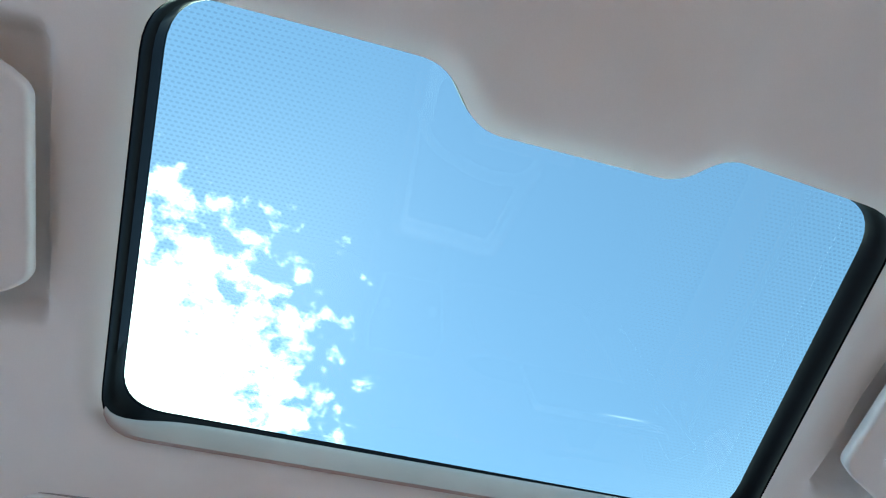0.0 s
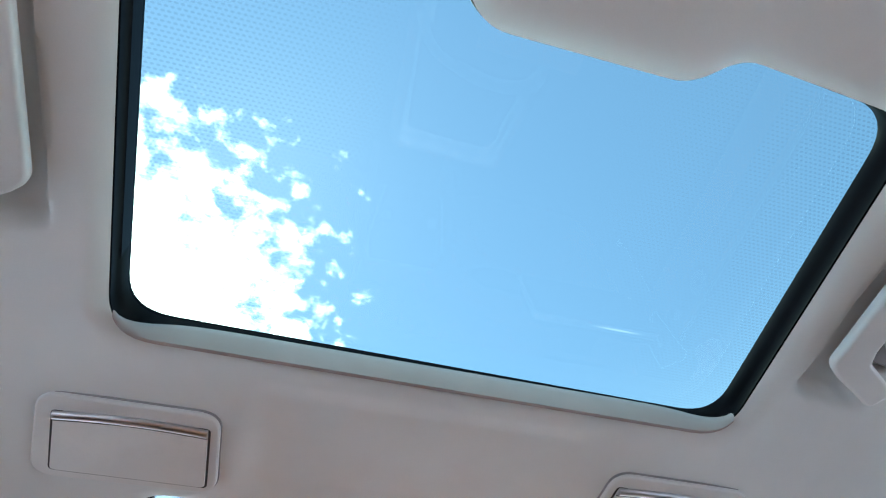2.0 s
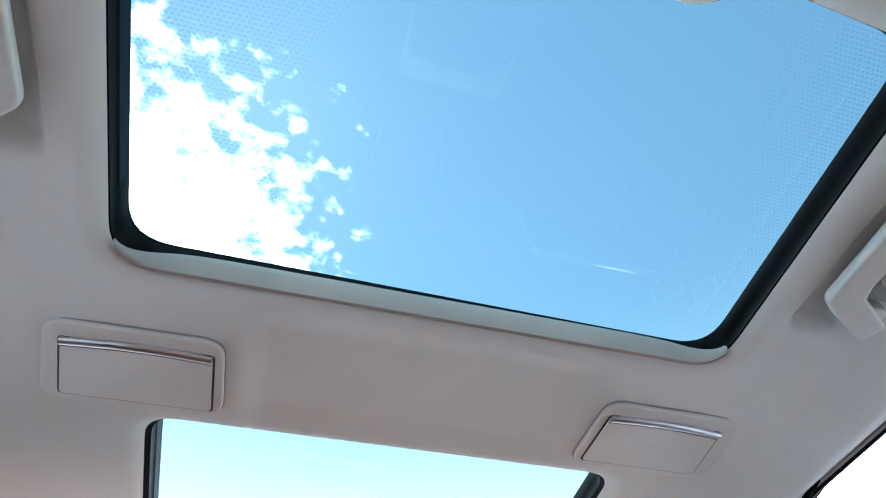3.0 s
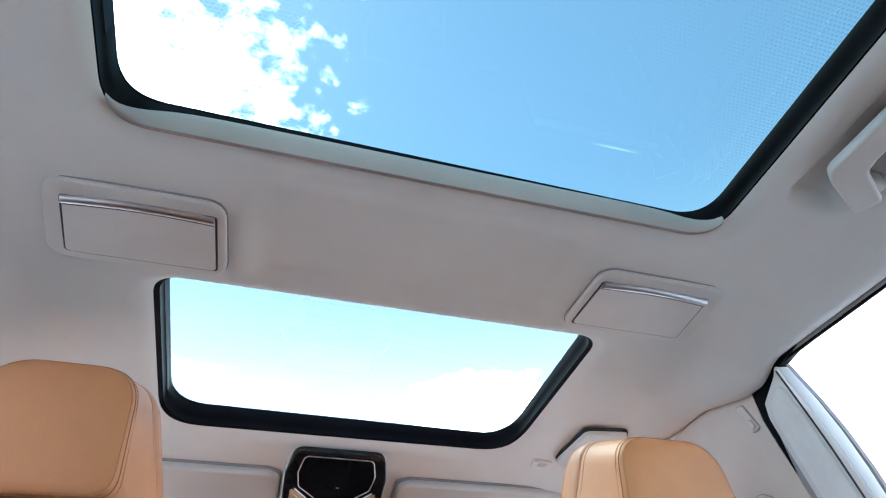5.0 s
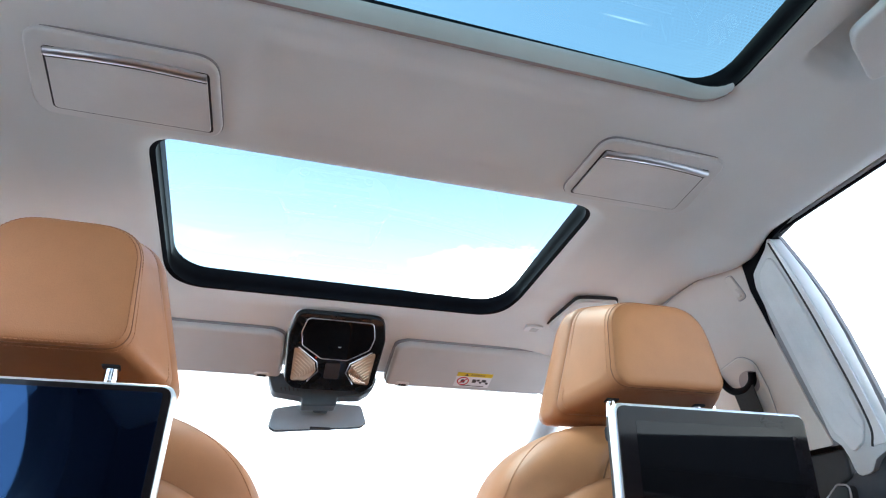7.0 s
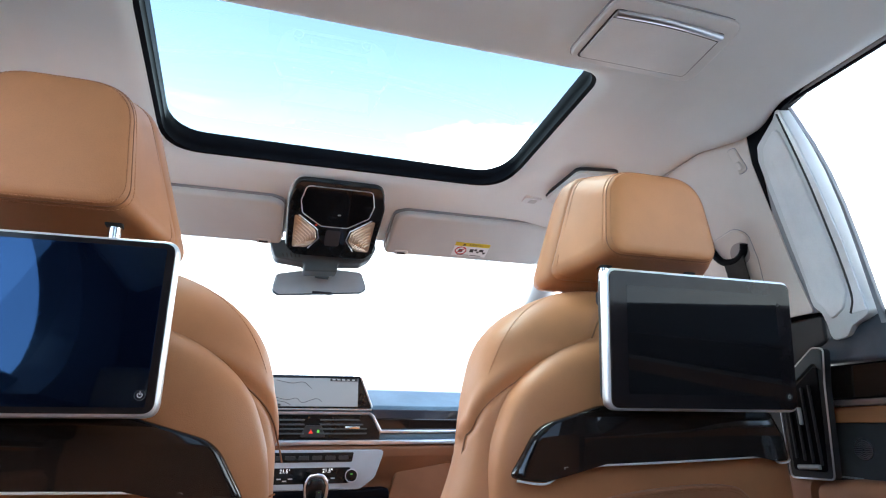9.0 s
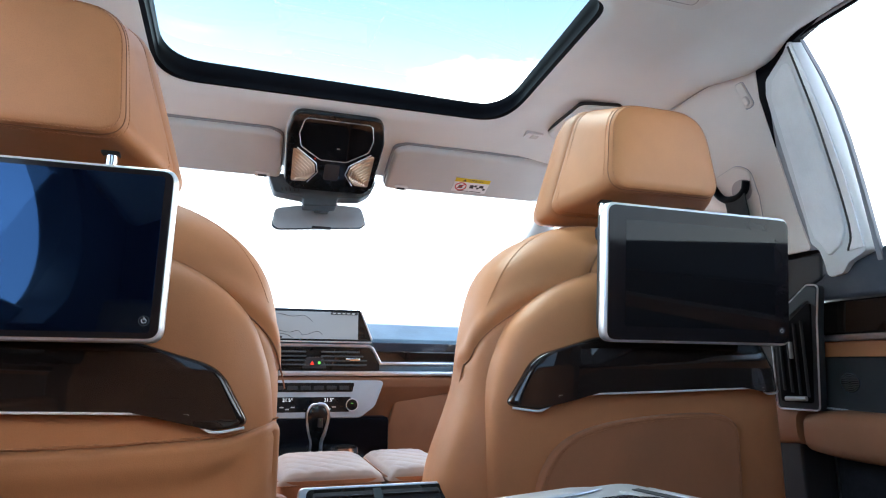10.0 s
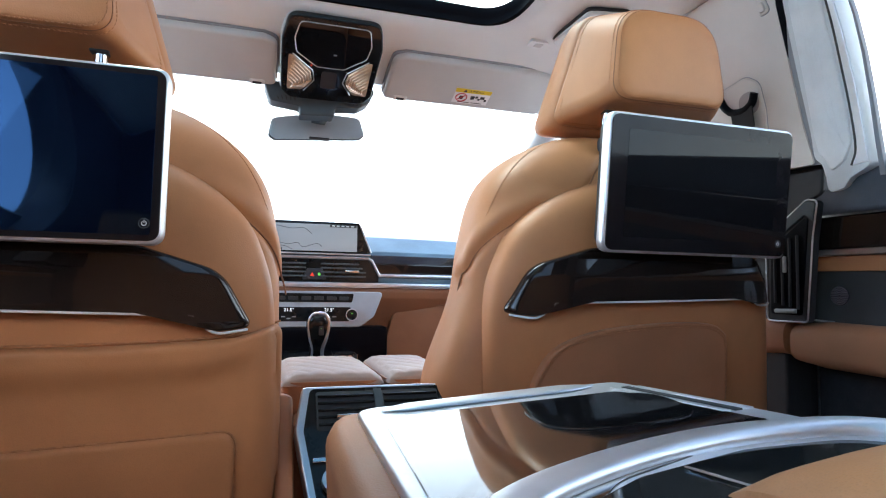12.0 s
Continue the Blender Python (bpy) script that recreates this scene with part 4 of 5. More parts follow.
def shell_y(x, z):
    """The rear skin of the seat back at a point."""
    w = max(0.01, interp(z, [(r[0], r[1]) for r in SHELL]))
    y = interp(z, [(r[0], r[2]) for r in SHELL])
    d = 0.062 * fullness(SHELL[-1][0] - z)
    f = min(0.999, abs((x - SEAT_X) / w))
    return y - d * (1 - f ** 3.6) ** (1 / 3.6)


def on_shell(points, out=0.001):
    return [(x, shell_y(x, z) - out, z) for x, z in points]


def draped(outline, thick, dish=0.0):
    """A panel that follows the seat back's rear skin: outline in x, z. dish: how far its middle field lies behind its rim."""
    n = len(outline)
    cx, cz = sum(p[0] for p in outline) / n, sum(p[1] for p in outline) / n
    rows = [(1.0, -0.006), (1.0, thick * 0.45), (0.992, thick * 0.8), (0.982, thick * 0.95)]
    rows += [(f / 100, thick - dish * smooth01((0.90 - f / 100) / 0.16)) for f in (97, 95, 93, 91, 89, 87, 85, 83, 81, 79, 76, 70, 62, 50, 35, 20, 4)]
    return loft([[(cx + (x - cx) * f, shell_y(cx + (x - cx) * f, cz + (z - cz) * f) - out, cz + (z - cz) * f) for x, z in outline] for f, out in rows])


def front_seat(side, lift, label):
    root = thing("front_seat", (side * SEAT_X, 0.80, 0.0), label, "car seat", "front seats")
    part("cushion", body(CUSHION if side > 0 else CUSHION_DRIVER, 0.098, 3.2, 400, folds=True, flare=0.036 if side > 0 else 0.0, tall=TALL), TAN, root, "plump tan leather seat back", side=side)
    part("rear_shell", body(SHELL, 0.062, 3.6, tall=1.030 if side > 0 else 1.036), TAN, root, "tan leather rear shell", side=side)
    # seams over the shoulder
    seam = []
    for z, w, y in refine(CUSHION if side > 0 else CUSHION_DRIVER):
        if z > 0.62:
            f = 0.975 - 0.040 * smooth01((z - 0.62) / 0.10)
            seam.append((SEAT_X - w * f - 0.0003, y - 0.098 * fullness(0.794 - z) * (1 - f ** 3.2) ** (1 / 3.2) - 0.0004, z * 1.026))
    part("stitching", stitches(seam), THREAD, root, side=side, smooth=0)
    # Dark brown tubes add painted shade to the modelled creases.
    for line in CREASES:
        part("crease", tube([p + Vector((0.0025 if p.x < 0.18 else 0.0, 0.0035, 0)) for p in line], 0.0012, 6), PIPE, root, "dark tube for the shade in a leather crease", side=side)
    # cushion base
    rings = []
    for k in range(20):
        y = 0.78 + 0.50 * k / 19
        rings.append([(SEAT_X + a, y, 0.25 + b) for a, b in super_ring(0.25, 0.11, 4, 32)])
    part("seat_base", loft(rings), TAN, root, side=side)

    # glossy dark wood wrap with its chrome edge
    o = rpoly([(0.146, 0.552, 0.008), (0.182, 0.548, 0.012), (0.212, 0.566, 0.02), (0.510, 0.574, 0.02), (0.528, 0.566, 0.008), (0.556, 0.568, 0.006), (0.560, 0.628, 0.03), (0.500, 0.636, 0.05), (0.262, 0.637, 0.06), (0.180, 0.612, 0.05)], 10)
    wx, wz = (0.0, 0.0) if side > 0 else (0.014, -0.008)
    o = dense([(a + wx, b + wz) for a, b in o], 0.006)
    wood_part = part("wood_trim", draped(o, 0.012), WOOD, root, "glossy dark brown wood trim", side=side)
    low_edge = [(0.152, 0.5500), (0.178, 0.5465), (0.190, 0.550), (0.206, 0.562), (0.220, 0.5655), (0.36, 0.5690), (0.505, 0.5735), (0.518, 0.570), (0.528, 0.5652), (0.545, 0.5652), (0.557, 0.568)]
    path = [Vector((x, shell_y(x, z) - 0.0105, z)) for x, z in [(p.x + wx, p.y + wz) for p in curve_points([(a, b, 0) for a, b in low_edge], 60)]]
    part("chrome_edge", tube(path, 0.0015, 8), BRIGHT, wood_part, "thin chrome edge", side=side)

    if side > 0:
        o = [(q.x, q.y) for q in curve_points([(0.176, 0.25, 0), (0.177, 0.38, 0), (0.180, 0.452, 0), (0.195, 0.490, 0), (0.219, 0.513, 0), (0.259, 0.528, 0), (0.309, 0.536, 0), (0.380, 0.541, 0), (0.436, 0.540, 0), (0.461, 0.531, 0), (0.471, 0.508, 0), (0.471, 0.40, 0), (0.470, 0.25, 0)], 120)]
        pocket = part("map_pocket", draped(o, 0.010), TAN_FLAT, root, "stitched leather map pocket", side=side)
        for inset in (0.975, 0.955):
            line = [(0.332 + (x - 0.332) * inset, 0.40 + (z - 0.40) * inset) for x, z in o]
            line = [p for p in line if p[1] > 0.30]
            i = max(range(len(line)), key=lambda j: (Vector(line[j]) - Vector(line[j - 1])).length)
            line = line[i:] + line[:i]
            part("stitching", stitches(on_shell(line, 0.0104)), THREAD, pocket, side=side, smooth=0)
    else:
        o = dense(rpoly([(0.126, 0.12, 0.02), (0.128, 0.548, 0.012), (0.180, 0.532, 0.03), (0.300, 0.526, 0.05), (0.585, 0.522, 0.03), (0.580, 0.12, 0.02)], 8), 0.01)
        cover = part("lower_cover", draped(o, 0.020, 0.008), TAN, root, "smooth tan lower cover", side=side)
        o = dense(rpoly([(0.172, 0.12, 0.02), (0.173, 0.438, 0.020), (0.381, 0.4295, 0.05), (0.560, 0.424, 0.03), (0.555, 0.12, 0.02)], 8), 0.01)
        part("map_pocket", draped(o, 0.021), TAN, cover, "leather map pocket", side=side)
        # Brown tubes draw the shadow lines at pocket edge and cover top.
        line = [(x, shell_y(x, z) - 0.0155, z) for x, z in o if z > 0.20]
        i = max(range(len(line)), key=lambda j: (Vector(line[j]) - Vector(line[j - 1])).length)
        part("seam", tube(line[i:] + line[:i], 0.0012, 6), THREAD, cover, "brown tube for the shadow line round the pocket", side=side)
        line = [(x, shell_y(x, z) - 0.004, z) for x, z in [(p.x, p.y) for p in curve_points([(0.130, 0.549, 0), (0.168, 0.537, 0), (0.30, 0.529, 0), (0.58, 0.5240, 0)], 50)]]
        part("seam", tube(line, 0.0012, 6), THREAD, cover, "brown tube for the shadow line above the cover", side=side)

    # headrest: narrow rear face, widening wings, front pad behind a welt
    dz, HX = lift + 0.004, HEAD_X if side > 0 else HEAD_X + 0.011
    low = 0.009 if side > 0 else -0.014
    # y, half width at the top and at the bottom, top and bottom height
    secs = [(0.6940, 0.040, 0.052, 0.935, 0.862), (0.6950, 0.062, 0.076, 0.955, 0.842), (0.6970, 0.0715, 0.0860, 0.9640, 0.8335), (0.7010, 0.0760, 0.0905, 0.9680, 0.8298), (0.7070, 0.0775, 0.0940, 0.9705, 0.8285), (0.7300, 0.0765, 0.1040, 0.9790, 0.8245), (0.7650, 0.0745, 0.1200, 0.9915, 0.8180), (0.7960, 0.0728, 0.1345, 1.0025, 0.8125), (0.8005, 0.0722, 0.1350, 1.0030, 0.8120), (0.8030, 0.0695, 0.1315, 1.0000, 0.8150), (0.8060, 0.0730, 0.1365, 1.0045, 0.8100), (0.8150, 0.0765, 0.1405, 1.0080, 0.8060), (0.8350, 0.0780, 0.1430, 1.0095, 0.8040), (0.8550, 0.0745, 0.1400, 1.0050, 0.8070), (0.8720, 0.0620, 0.1250, 0.9900, 0.8220), (0.8820, 0.0400, 0.0950, 0.9650, 0.8500)]

    def head_ring(y, wt, wb, zt, zb, grow=0.0):
        rt, rb = (0.054, 0.026) if y < 0.72 else (0.058, 0.018)
        zt, zb = zt + dz + grow, zb + dz + low - grow
        wt, wb = wt + grow, wb + grow
        out = rpoly([(-wb, zb, rb), (wb, zb, rb), (wt, zt, rt), (-wt, zt, rt)], 9)
        return [(HX + a, y + 0.05 * (b - 0.90) * (1.0 if y < 0.80 else 0.5), b) for a, b in dense(out, 9.0)]

    head = part("headrest", loft([head_ring(*s) for s in secs]), TAN, root, "tan leather headrest with stitched edges", side=side, smooth=55)
    part("piping", tube(head_ring(0.8028, 0.0705, 0.1325, 1.0010, 0.8140), 0.0014, 6, closed=True), PIPE, head, side=side)
    part("seam", tube(head_ring(0.7060, 0.0772, 0.0936, 0.9702, 0.8287), 0.0007, 6, closed=True), PIPE, head, side=side)

    def closed_ring(*a):
        r = head_ring(*a, grow=0.0003)
        return r + r[:1]

    part("stitching", stitches(closed_ring(0.6995, 0.0748, 0.0893, 0.9668, 0.8308)), THREAD, head, side=side, smooth=0)
    part("stitching", stitches(closed_ring(0.7125, 0.0774, 0.0965, 0.9726, 0.8275)), THREAD, head, side=side, smooth=0)
    part("stitching", stitches(closed_ring(0.7900, 0.0731, 0.1317, 1.0004, 0.8135)), THREAD, head, side=side, smooth=0)
    for x in (HX - 0.072, HX + 0.072):
        part("post", tube([(x, 0.775, 0.70), (x, 0.752, 0.80), (x, 0.745, 0.862 + dz)], 0.0078, 16), CHROME, root, "polished chrome headrest post", side=side)
        part("post_sleeve", box((x, 0.747, 0.8225 + dz + low), (0.020, 0.020, 0.006), 0.003), SHADOW, root, side=side)
    if side < 0:
        root.location += Vector((0.010, 0, -0.008))


front_seat(1, 0.0, "tan leather front passenger seat with stitched map pocket")
front_seat(-1, 0.030, "tan leather driver's seat with smooth back cover")


# ---- rear screens on the seat backs ----
def seat_screen(side, tilt, turn, label):
    c = Vector((0.385, 0.640, 0.713)) if side > 0 else Vector((-0.374, 0.640, 0.702))
    root = thing("rear_screen", c, label, "screen", "rear screens")
    m = Matrix.Translation(c) @ Matrix.Rotation(radians(turn), 4, "Z") @ Matrix.Rotation(radians(tilt), 4, "X") @ AXES["y"]
    w, h = 0.281, 0.170
    part("back_case", slab(rrect(0, 0, w - 0.012, h - 0.012, 0.016), 0.004, 0.026, m, 0.006, 3), SHADOW, root)
    part("rim", slab(rrect(0, 0, w, h, 0.014, 8), -0.007, 0.010, m, 0.0045, 3), RIM, root, "brushed silver rim")
    face = part("glass", slab(rrect(0, 0, w - 0.007, h - 0.007, 0.011, 8), -0.0082, 0.0, m, 0.0008), BEZEL, root, "black glass front, switched off")
    part("display", slab(rrect(0, 0, w - (0.054 if side > 0 else 0.022), h - (0.040 if side > 0 else 0.018), 0.003, 3), -0.0085, 0.0, m, 0.0002), SCREEN if side > 0 else BLUE_SCREEN, face, "dark reflecting display field")
    bx, bz = (w / 2 - 0.0165, -h / 2 + 0.020)
    ring = [m @ Vector((bx + 0.0045 * math.cos(a), bz + 0.0045 * math.sin(a), -0.0086)) for a in [2 * math.pi * k / 20 for k in range(20)]]
    part("button_ring", tube(ring, 0.0004, 6, closed=True), POD, face, "round power button")
    bmd = tube([m @ Vector((bx + 0.0021 * math.cos(a), bz + 0.0021 * math.sin(a), -0.0086)) for a in [math.pi * 0.70 + 1.6 * math.pi * k / 12 for k in range(13)]], 0.0004, 5)
    tube([m @ Vector((bx, bz + 0.0005, -0.0086)), m @ Vector((bx, bz + 0.0034, -0.0086))], 0.0004, 5, bm=bmd)
    part("power_mark", bmd, WHITE, face, "white power mark")
    part("arm", box(c + Vector((0, 0.055, 0.03)), (0.06, 0.08, 0.05), 0.008), SHADOW, root, "black bracket")
    part("arm_bar", box(c + Vector((0, 0.105, 0.075)), (0.16, 0.018, 0.022), 0.006), SHADOW, root)


seat_screen(1, 6.5, 0.0, "silver-rimmed black screen on the passenger seat back")
seat_screen(-1, -1.0, -0.8, "silver-rimmed black screen on the driver's seat back")


# ---- overhead console, mirror, visors ----
def overhead_console():
    root = thing("overhead_console", (-0.010, 1.28, 1.07), "glossy black overhead console with two ribbed lamps", "overhead console")
    a, b = Vector((-0.010, 1.195, 1.108)), Vector((-0.010, 1.372, 1.003))
    v = (a - b).normalized()
    nrm = Vector((1, 0, 0)).cross(v)
    if nrm.z > 0:
        nrm = -nrm
    mid = (a + b) / 2
    mid = mid + v * 0.006
    mid.x -= 0.003
    m = Matrix(((1.105, v.x * 1.04, nrm.x, mid.x), (0, v.y * 1.04, nrm.y, mid.y), (0, v.z * 1.04, nrm.z, mid.z), (0, 0, 0, 1)))
    L = (a - b).length
    t, h = L / 2, 0.094
    o = rpoly([(-0.083, t, 0.024), (0.083, t, 0.024), (h, 0.045, 0.04), (h - 0.004, -t + 0.02, 0.02), (h - 0.022, -t, 0.02), (-h + 0.022, -t, 0.02), (-h + 0.004, -t + 0.02, 0.02), (-h, 0.045, 0.04)], 6)
    big = [(x * 1.02, y * 1.02 - 0.005) for x, y in o]
    part("housing", slab(big, -0.045, -0.002, m, 0.014, 4), TRIM, root, "light grey surround")
    panel = part("panel", slab(o, -0.01, 0.006, m, 0.004, 3), GLOSS, root, "piano black panel")
    hexa = [(-0.063, t - 0.012, 0.012), (0.063, t - 0.012, 0.012), (0.071, 0.052, 0.012), (0.066, 0.020, 0.012), (0.026, -0.012, 0.008), (-0.026, -0.012, 0.008), (-0.066, 0.020, 0.012), (-0.071, 0.052, 0.012)]
    part("touch_field", slab(rpoly(hexa, 5), 0.0, 0.0074, m, 0.001), SCREEN, panel, "smoked touch field")
    ring = [m @ Vector((x, y, 0.0072)) for x, y in rpoly(hexa, 5)]
    part("bright_line", tube(ring, 0.0011, 6, closed=True), SATIN, panel, "thin metal outline")
    for s in (-1, 1):
        lo = [(s * 0.080, 0.012, 0.004), (s * 0.070, 0.010, 0.003), (s * 0.036, -0.024, 0.006), (s * 0.032, -0.048, 0.006), (s * 0.050, -0.076, 0.006), (s * 0.079, -0.078, 0.006)]
        lamp = part("lamp", slab(rpoly(lo, 4), 0.0, 0.0075, m, 0.0006), LAMP, panel, "ribbed chrome reading lamp, tan reflection put in its colour")
        for k in range(8):
            f = 1 - 0.105 * k
            cx, cy = s * 0.079, -0.074
            rib = [m @ Vector((cx + (x - cx) * f, cy + (y - cy) * f, 0.0082)) for x, y in rpoly([(s * 0.076, 0.010, 0.003), (s * 0.066, 0.004, 0.004), (s * 0.038, -0.026, 0.006), (s * 0.034, -0.048, 0.006), (s * 0.050, -0.074, 0.005)], 4)[3:-3]]
            part("rib", tube(rib, 0.0019, 6), LAMP, lamp)
        edge = [m @ Vector((x, y, 0.0066)) for x, y in ((s * 0.072, 0.014), (s * 0.033, -0.022), (s * 0.028, -0.048), (s * 0.046, -0.078))]
        part("edge_line", tube(edge, 0.0013, 6), SATIN, panel)
    part("switch", slab(rrect(0, -0.045, 0.030, 0.045, 0.006), 0.0, 0.0072, m, 0.001), SHADOW, panel)
    part("mark", slab(rrect(0.006, 0.022, 0.006, 0.003, 0.001), 0.0, 0.0078, m), SILVER, panel, "tiny pale mark")
    part("alarm_light", slab(super_ring(0.0015, 0.0015, 2, 12), 0.0, 0.0085, m @ Matrix.Translation((-0.036, -0.010, 0))), HAZARD, panel, "tiny red light", smooth=0)
    # slate sensor pod below
    o = rpoly([(-0.150, 1.040, 0.01), (0.106, 1.048, 0.01), (0.091, 1.0125, 0.02), (0.0667, 0.9970, 0.012), (0.012, 0.9935, 0.008), (0.011, 0.972, 0.006), (-0.0673, 0.968, 0.006), (-0.066, 0.9880, 0.008), (-0.134, 0.9960, 0.014)], 6)
    pod = part("sensor_pod", slab(o, 1.388, 1.44, "y", 0.006, 3), POD, root, "slate grey sensor pod with slots")
    for s in (-1, 1):
        for k in range(5):
            cx, cz = -0.022 + s * (0.058 + 0.009 * k), 1.008 + 0.0015 * s
            part("slot", box((cx, 1.3885, cz - 0.001 * k), (0.0030, 0.004, 0.013 - 0.0012 * k), 0.001, Matrix.Rotation(radians(s * 16), 4, "Y")), SHADOW, pod)


overhead_console()


def mirror():
    root = thing("rear_view_mirror", (-0.016, 1.50, 0.975), "grey frameless rear-view mirror below the console", "mirror")
    m = Matrix.Translation((-0.018, 1.495, 0.971)) @ Matrix.Rotation(radians(-5), 4, "Y") @ Matrix.Rotation(radians(3), 4, "X") @ AXES["y"]
    o = rpoly([(-0.107, 0.024, 0.014), (-0.05, 0.031, 0.03), (0.05, 0.031, 0.03), (0.107, 0.024, 0.014), (0.118, -0.020, 0.010), (0.104, -0.030, 0.014), (-0.104, -0.030, 0.014), (-0.118, -0.020, 0.010)], 6)
    part("case", slab(o, 0.0, 0.026, m, 0.010, 4), POD, root)
    part("mirror_glass", slab([(x * 0.975, y * 0.95) for x, y in o], -0.0015, 0.002, m, 0.001), surface("mirror_silver", (0.50, 0.52, 0.53), 0.36, metal=1.0, vary=0.03, scale=30), root, "greyish mirror glass")
    part("stem", tube([(-0.016, 1.515, 0.99), (-0.014, 1.50, 1.02), (-0.014, 1.44, 1.03)], 0.030, 14), POD, root)
    part("sensor", box((-0.012, 1.497, 0.943), (0.05, 0.014, 0.006), 0.003), SHADOW, root)


mirror()


def visor(side, label):
    root = thing("sun_visor", (side * 0.33, 1.33, 1.07), label, "sun visor", "sun visors")
    a, b = Vector((0, 1.262, 1.092)), Vector((0, 1.392, 1.036))
    v = (a - b).normalized()
    nrm = Vector((1, 0, 0)).cross(v)
    nrm = -nrm if nrm.z > 0 else nrm
    mid = (a + b) / 2
    m = Matrix(((1, v.x, nrm.x, mid.x), (0, v.y, nrm.y, mid.y), (0, v.z, nrm.z, mid.z), (0, 0, 0, 1)))
    L = (a - b).length / 2
    o = rpoly([(0.124, L - 0.012, 0.03), (0.150, L, 0.02), (0.520, L, 0.02), (0.530, -L, 0.02), (0.122, -L, 0.012)], 8)
    part("flap", slab(o, -0.012, 0.010, m, 0.008, 4), TRIM, root, side=side)
    # Slightly larger grey slab puts the visor's recess shadow into colour.
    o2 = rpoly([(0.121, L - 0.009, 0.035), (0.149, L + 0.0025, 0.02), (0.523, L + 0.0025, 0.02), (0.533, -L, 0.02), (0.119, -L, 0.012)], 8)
    part("recess", slab(o2, -0.022, -0.004, m, 0.003), LIP, root, "grey slab for the shade round the visor", side=side)
    part("clip", slab(rrect(0.162, -L + 0.010, 0.034, 0.016, 0.007), 0.0, 0.0125, m, 0.003), PANEL, root, side=side)
    part("clip_hole", slab(rrect(0.162, -L + 0.009, 0.020, 0.007, 0.003), 0.0, 0.0135, m, 0.001), SHADOW, root, side=side)
    if side > 0:
        lab = thing("warning_label", m @ Vector((0.325, -0.028, 0.011)), "white and yellow airbag warning sticker on the visor", "sticker")
        x0, x1, y0, y1 = 0.288, 0.378, -0.054, -0.004
        part("paper", slab([(x0, y0), (x1, y0), (x1, y1), (x0, y1)], 0.0095, 0.0106, m), WHITE, lab, smooth=0)
        part("yellow_band", slab([(x0, y1 - 0.013), (x1, y1 - 0.013), (x1, y1), (x0, y1)], 0.0100, 0.0110, m), YELLOW, lab, "yellow heading band", smooth=0)
        txt = bpy.data.curves.new("word", "FONT")
        txt.body, txt.size, txt.align_x, txt.align_y = "AIRBAG", 0.0105, "LEFT", "CENTER"
        tmp = bpy.data.objects.new("word", txt)
        scene.collection.objects.link(tmp)
        bpy.context.view_layer.update()
        mesh = bpy.data.meshes.new_from_object(tmp.evaluated_get(bpy.context.evaluated_depsgraph_get()))
        bpy.data.objects.remove(tmp)
        bmd = bmesh.new()
        bmd.from_mesh(mesh)
        bmesh.ops.transform(bmd, matrix=m @ Matrix.Translation((0.322, y1 - 0.0065, 0.0113)), verts=bmd.verts)
        part("word", bmd, INK, lab, "black word", smooth=0)
        part("triangle", slab([(0.307, y1 - 0.0105), (0.317, y1 - 0.0105), (0.312, y1 - 0.0025)], 0.0104, 0.0113, m), INK, lab, smooth=0)
        ring = [m @ Vector((0.308 + 0.0135 * math.cos(q), -0.034 + 0.0135 * math.sin(q), 0.0109)) for q in [2 * math.pi * k / 28 for k in range(28)]]
        bmd = tube(ring, 0.0013, 6, closed=True)
        tube([m @ Vector((0.299, -0.043, 0.0109)), m @ Vector((0.317, -0.025, 0.0109))], 0.0012, 6, bm=bmd)
        part("ban_sign", bmd, RED, lab, "red ban sign")
        part("seat_picture", slab(rpoly([(0.302, -0.040, 0.002), (0.312, -0.040, 0.002), (0.313, -0.030, 0.002), (0.303, -0.028, 0.002)], 3), 0.010, 0.0110, m), INK, lab, smooth=0)
        bmd = bmesh.new()
        for k, (bx, by, bw, bh) in enumerate(((0.336, -0.032, 0.010, 0.012), (0.346, -0.029, 0.007, 0.007), (0.353, -0.036, 0.006, 0.006), (0.361, -0.030, 0.011, 0.009), (0.370, -0.038, 0.006, 0.007), (0.318, -0.050, 0.030, 0.002), (0.350, -0.050, 0.030, 0.002))):
            slab(rrect(bx, by, bw, bh, 0.001, 2), 0.010, 0.0110, m, bm=bmd)
        part("pictures", bmd, INK, lab, "small black pictograms and bars", smooth=0)


visor(1, "light grey passenger sun visor folded up")
visor(-1, "light grey driver's sun visor folded up")
root = thing("roof_button", (0.425, 1.185, 1.124), "small grey square roof button with recess", "button")
part("plate", slab(rrect(0.425, 1.185, 0.042, 0.032, 0.005), 1.1195, 1.135, "z", 0.002), PANEL, root)
part("key", slab(rrect(0.428, 1.185, 0.018, 0.018, 0.003), 1.1180, 1.13, "z", 0.001), TRIM, root)


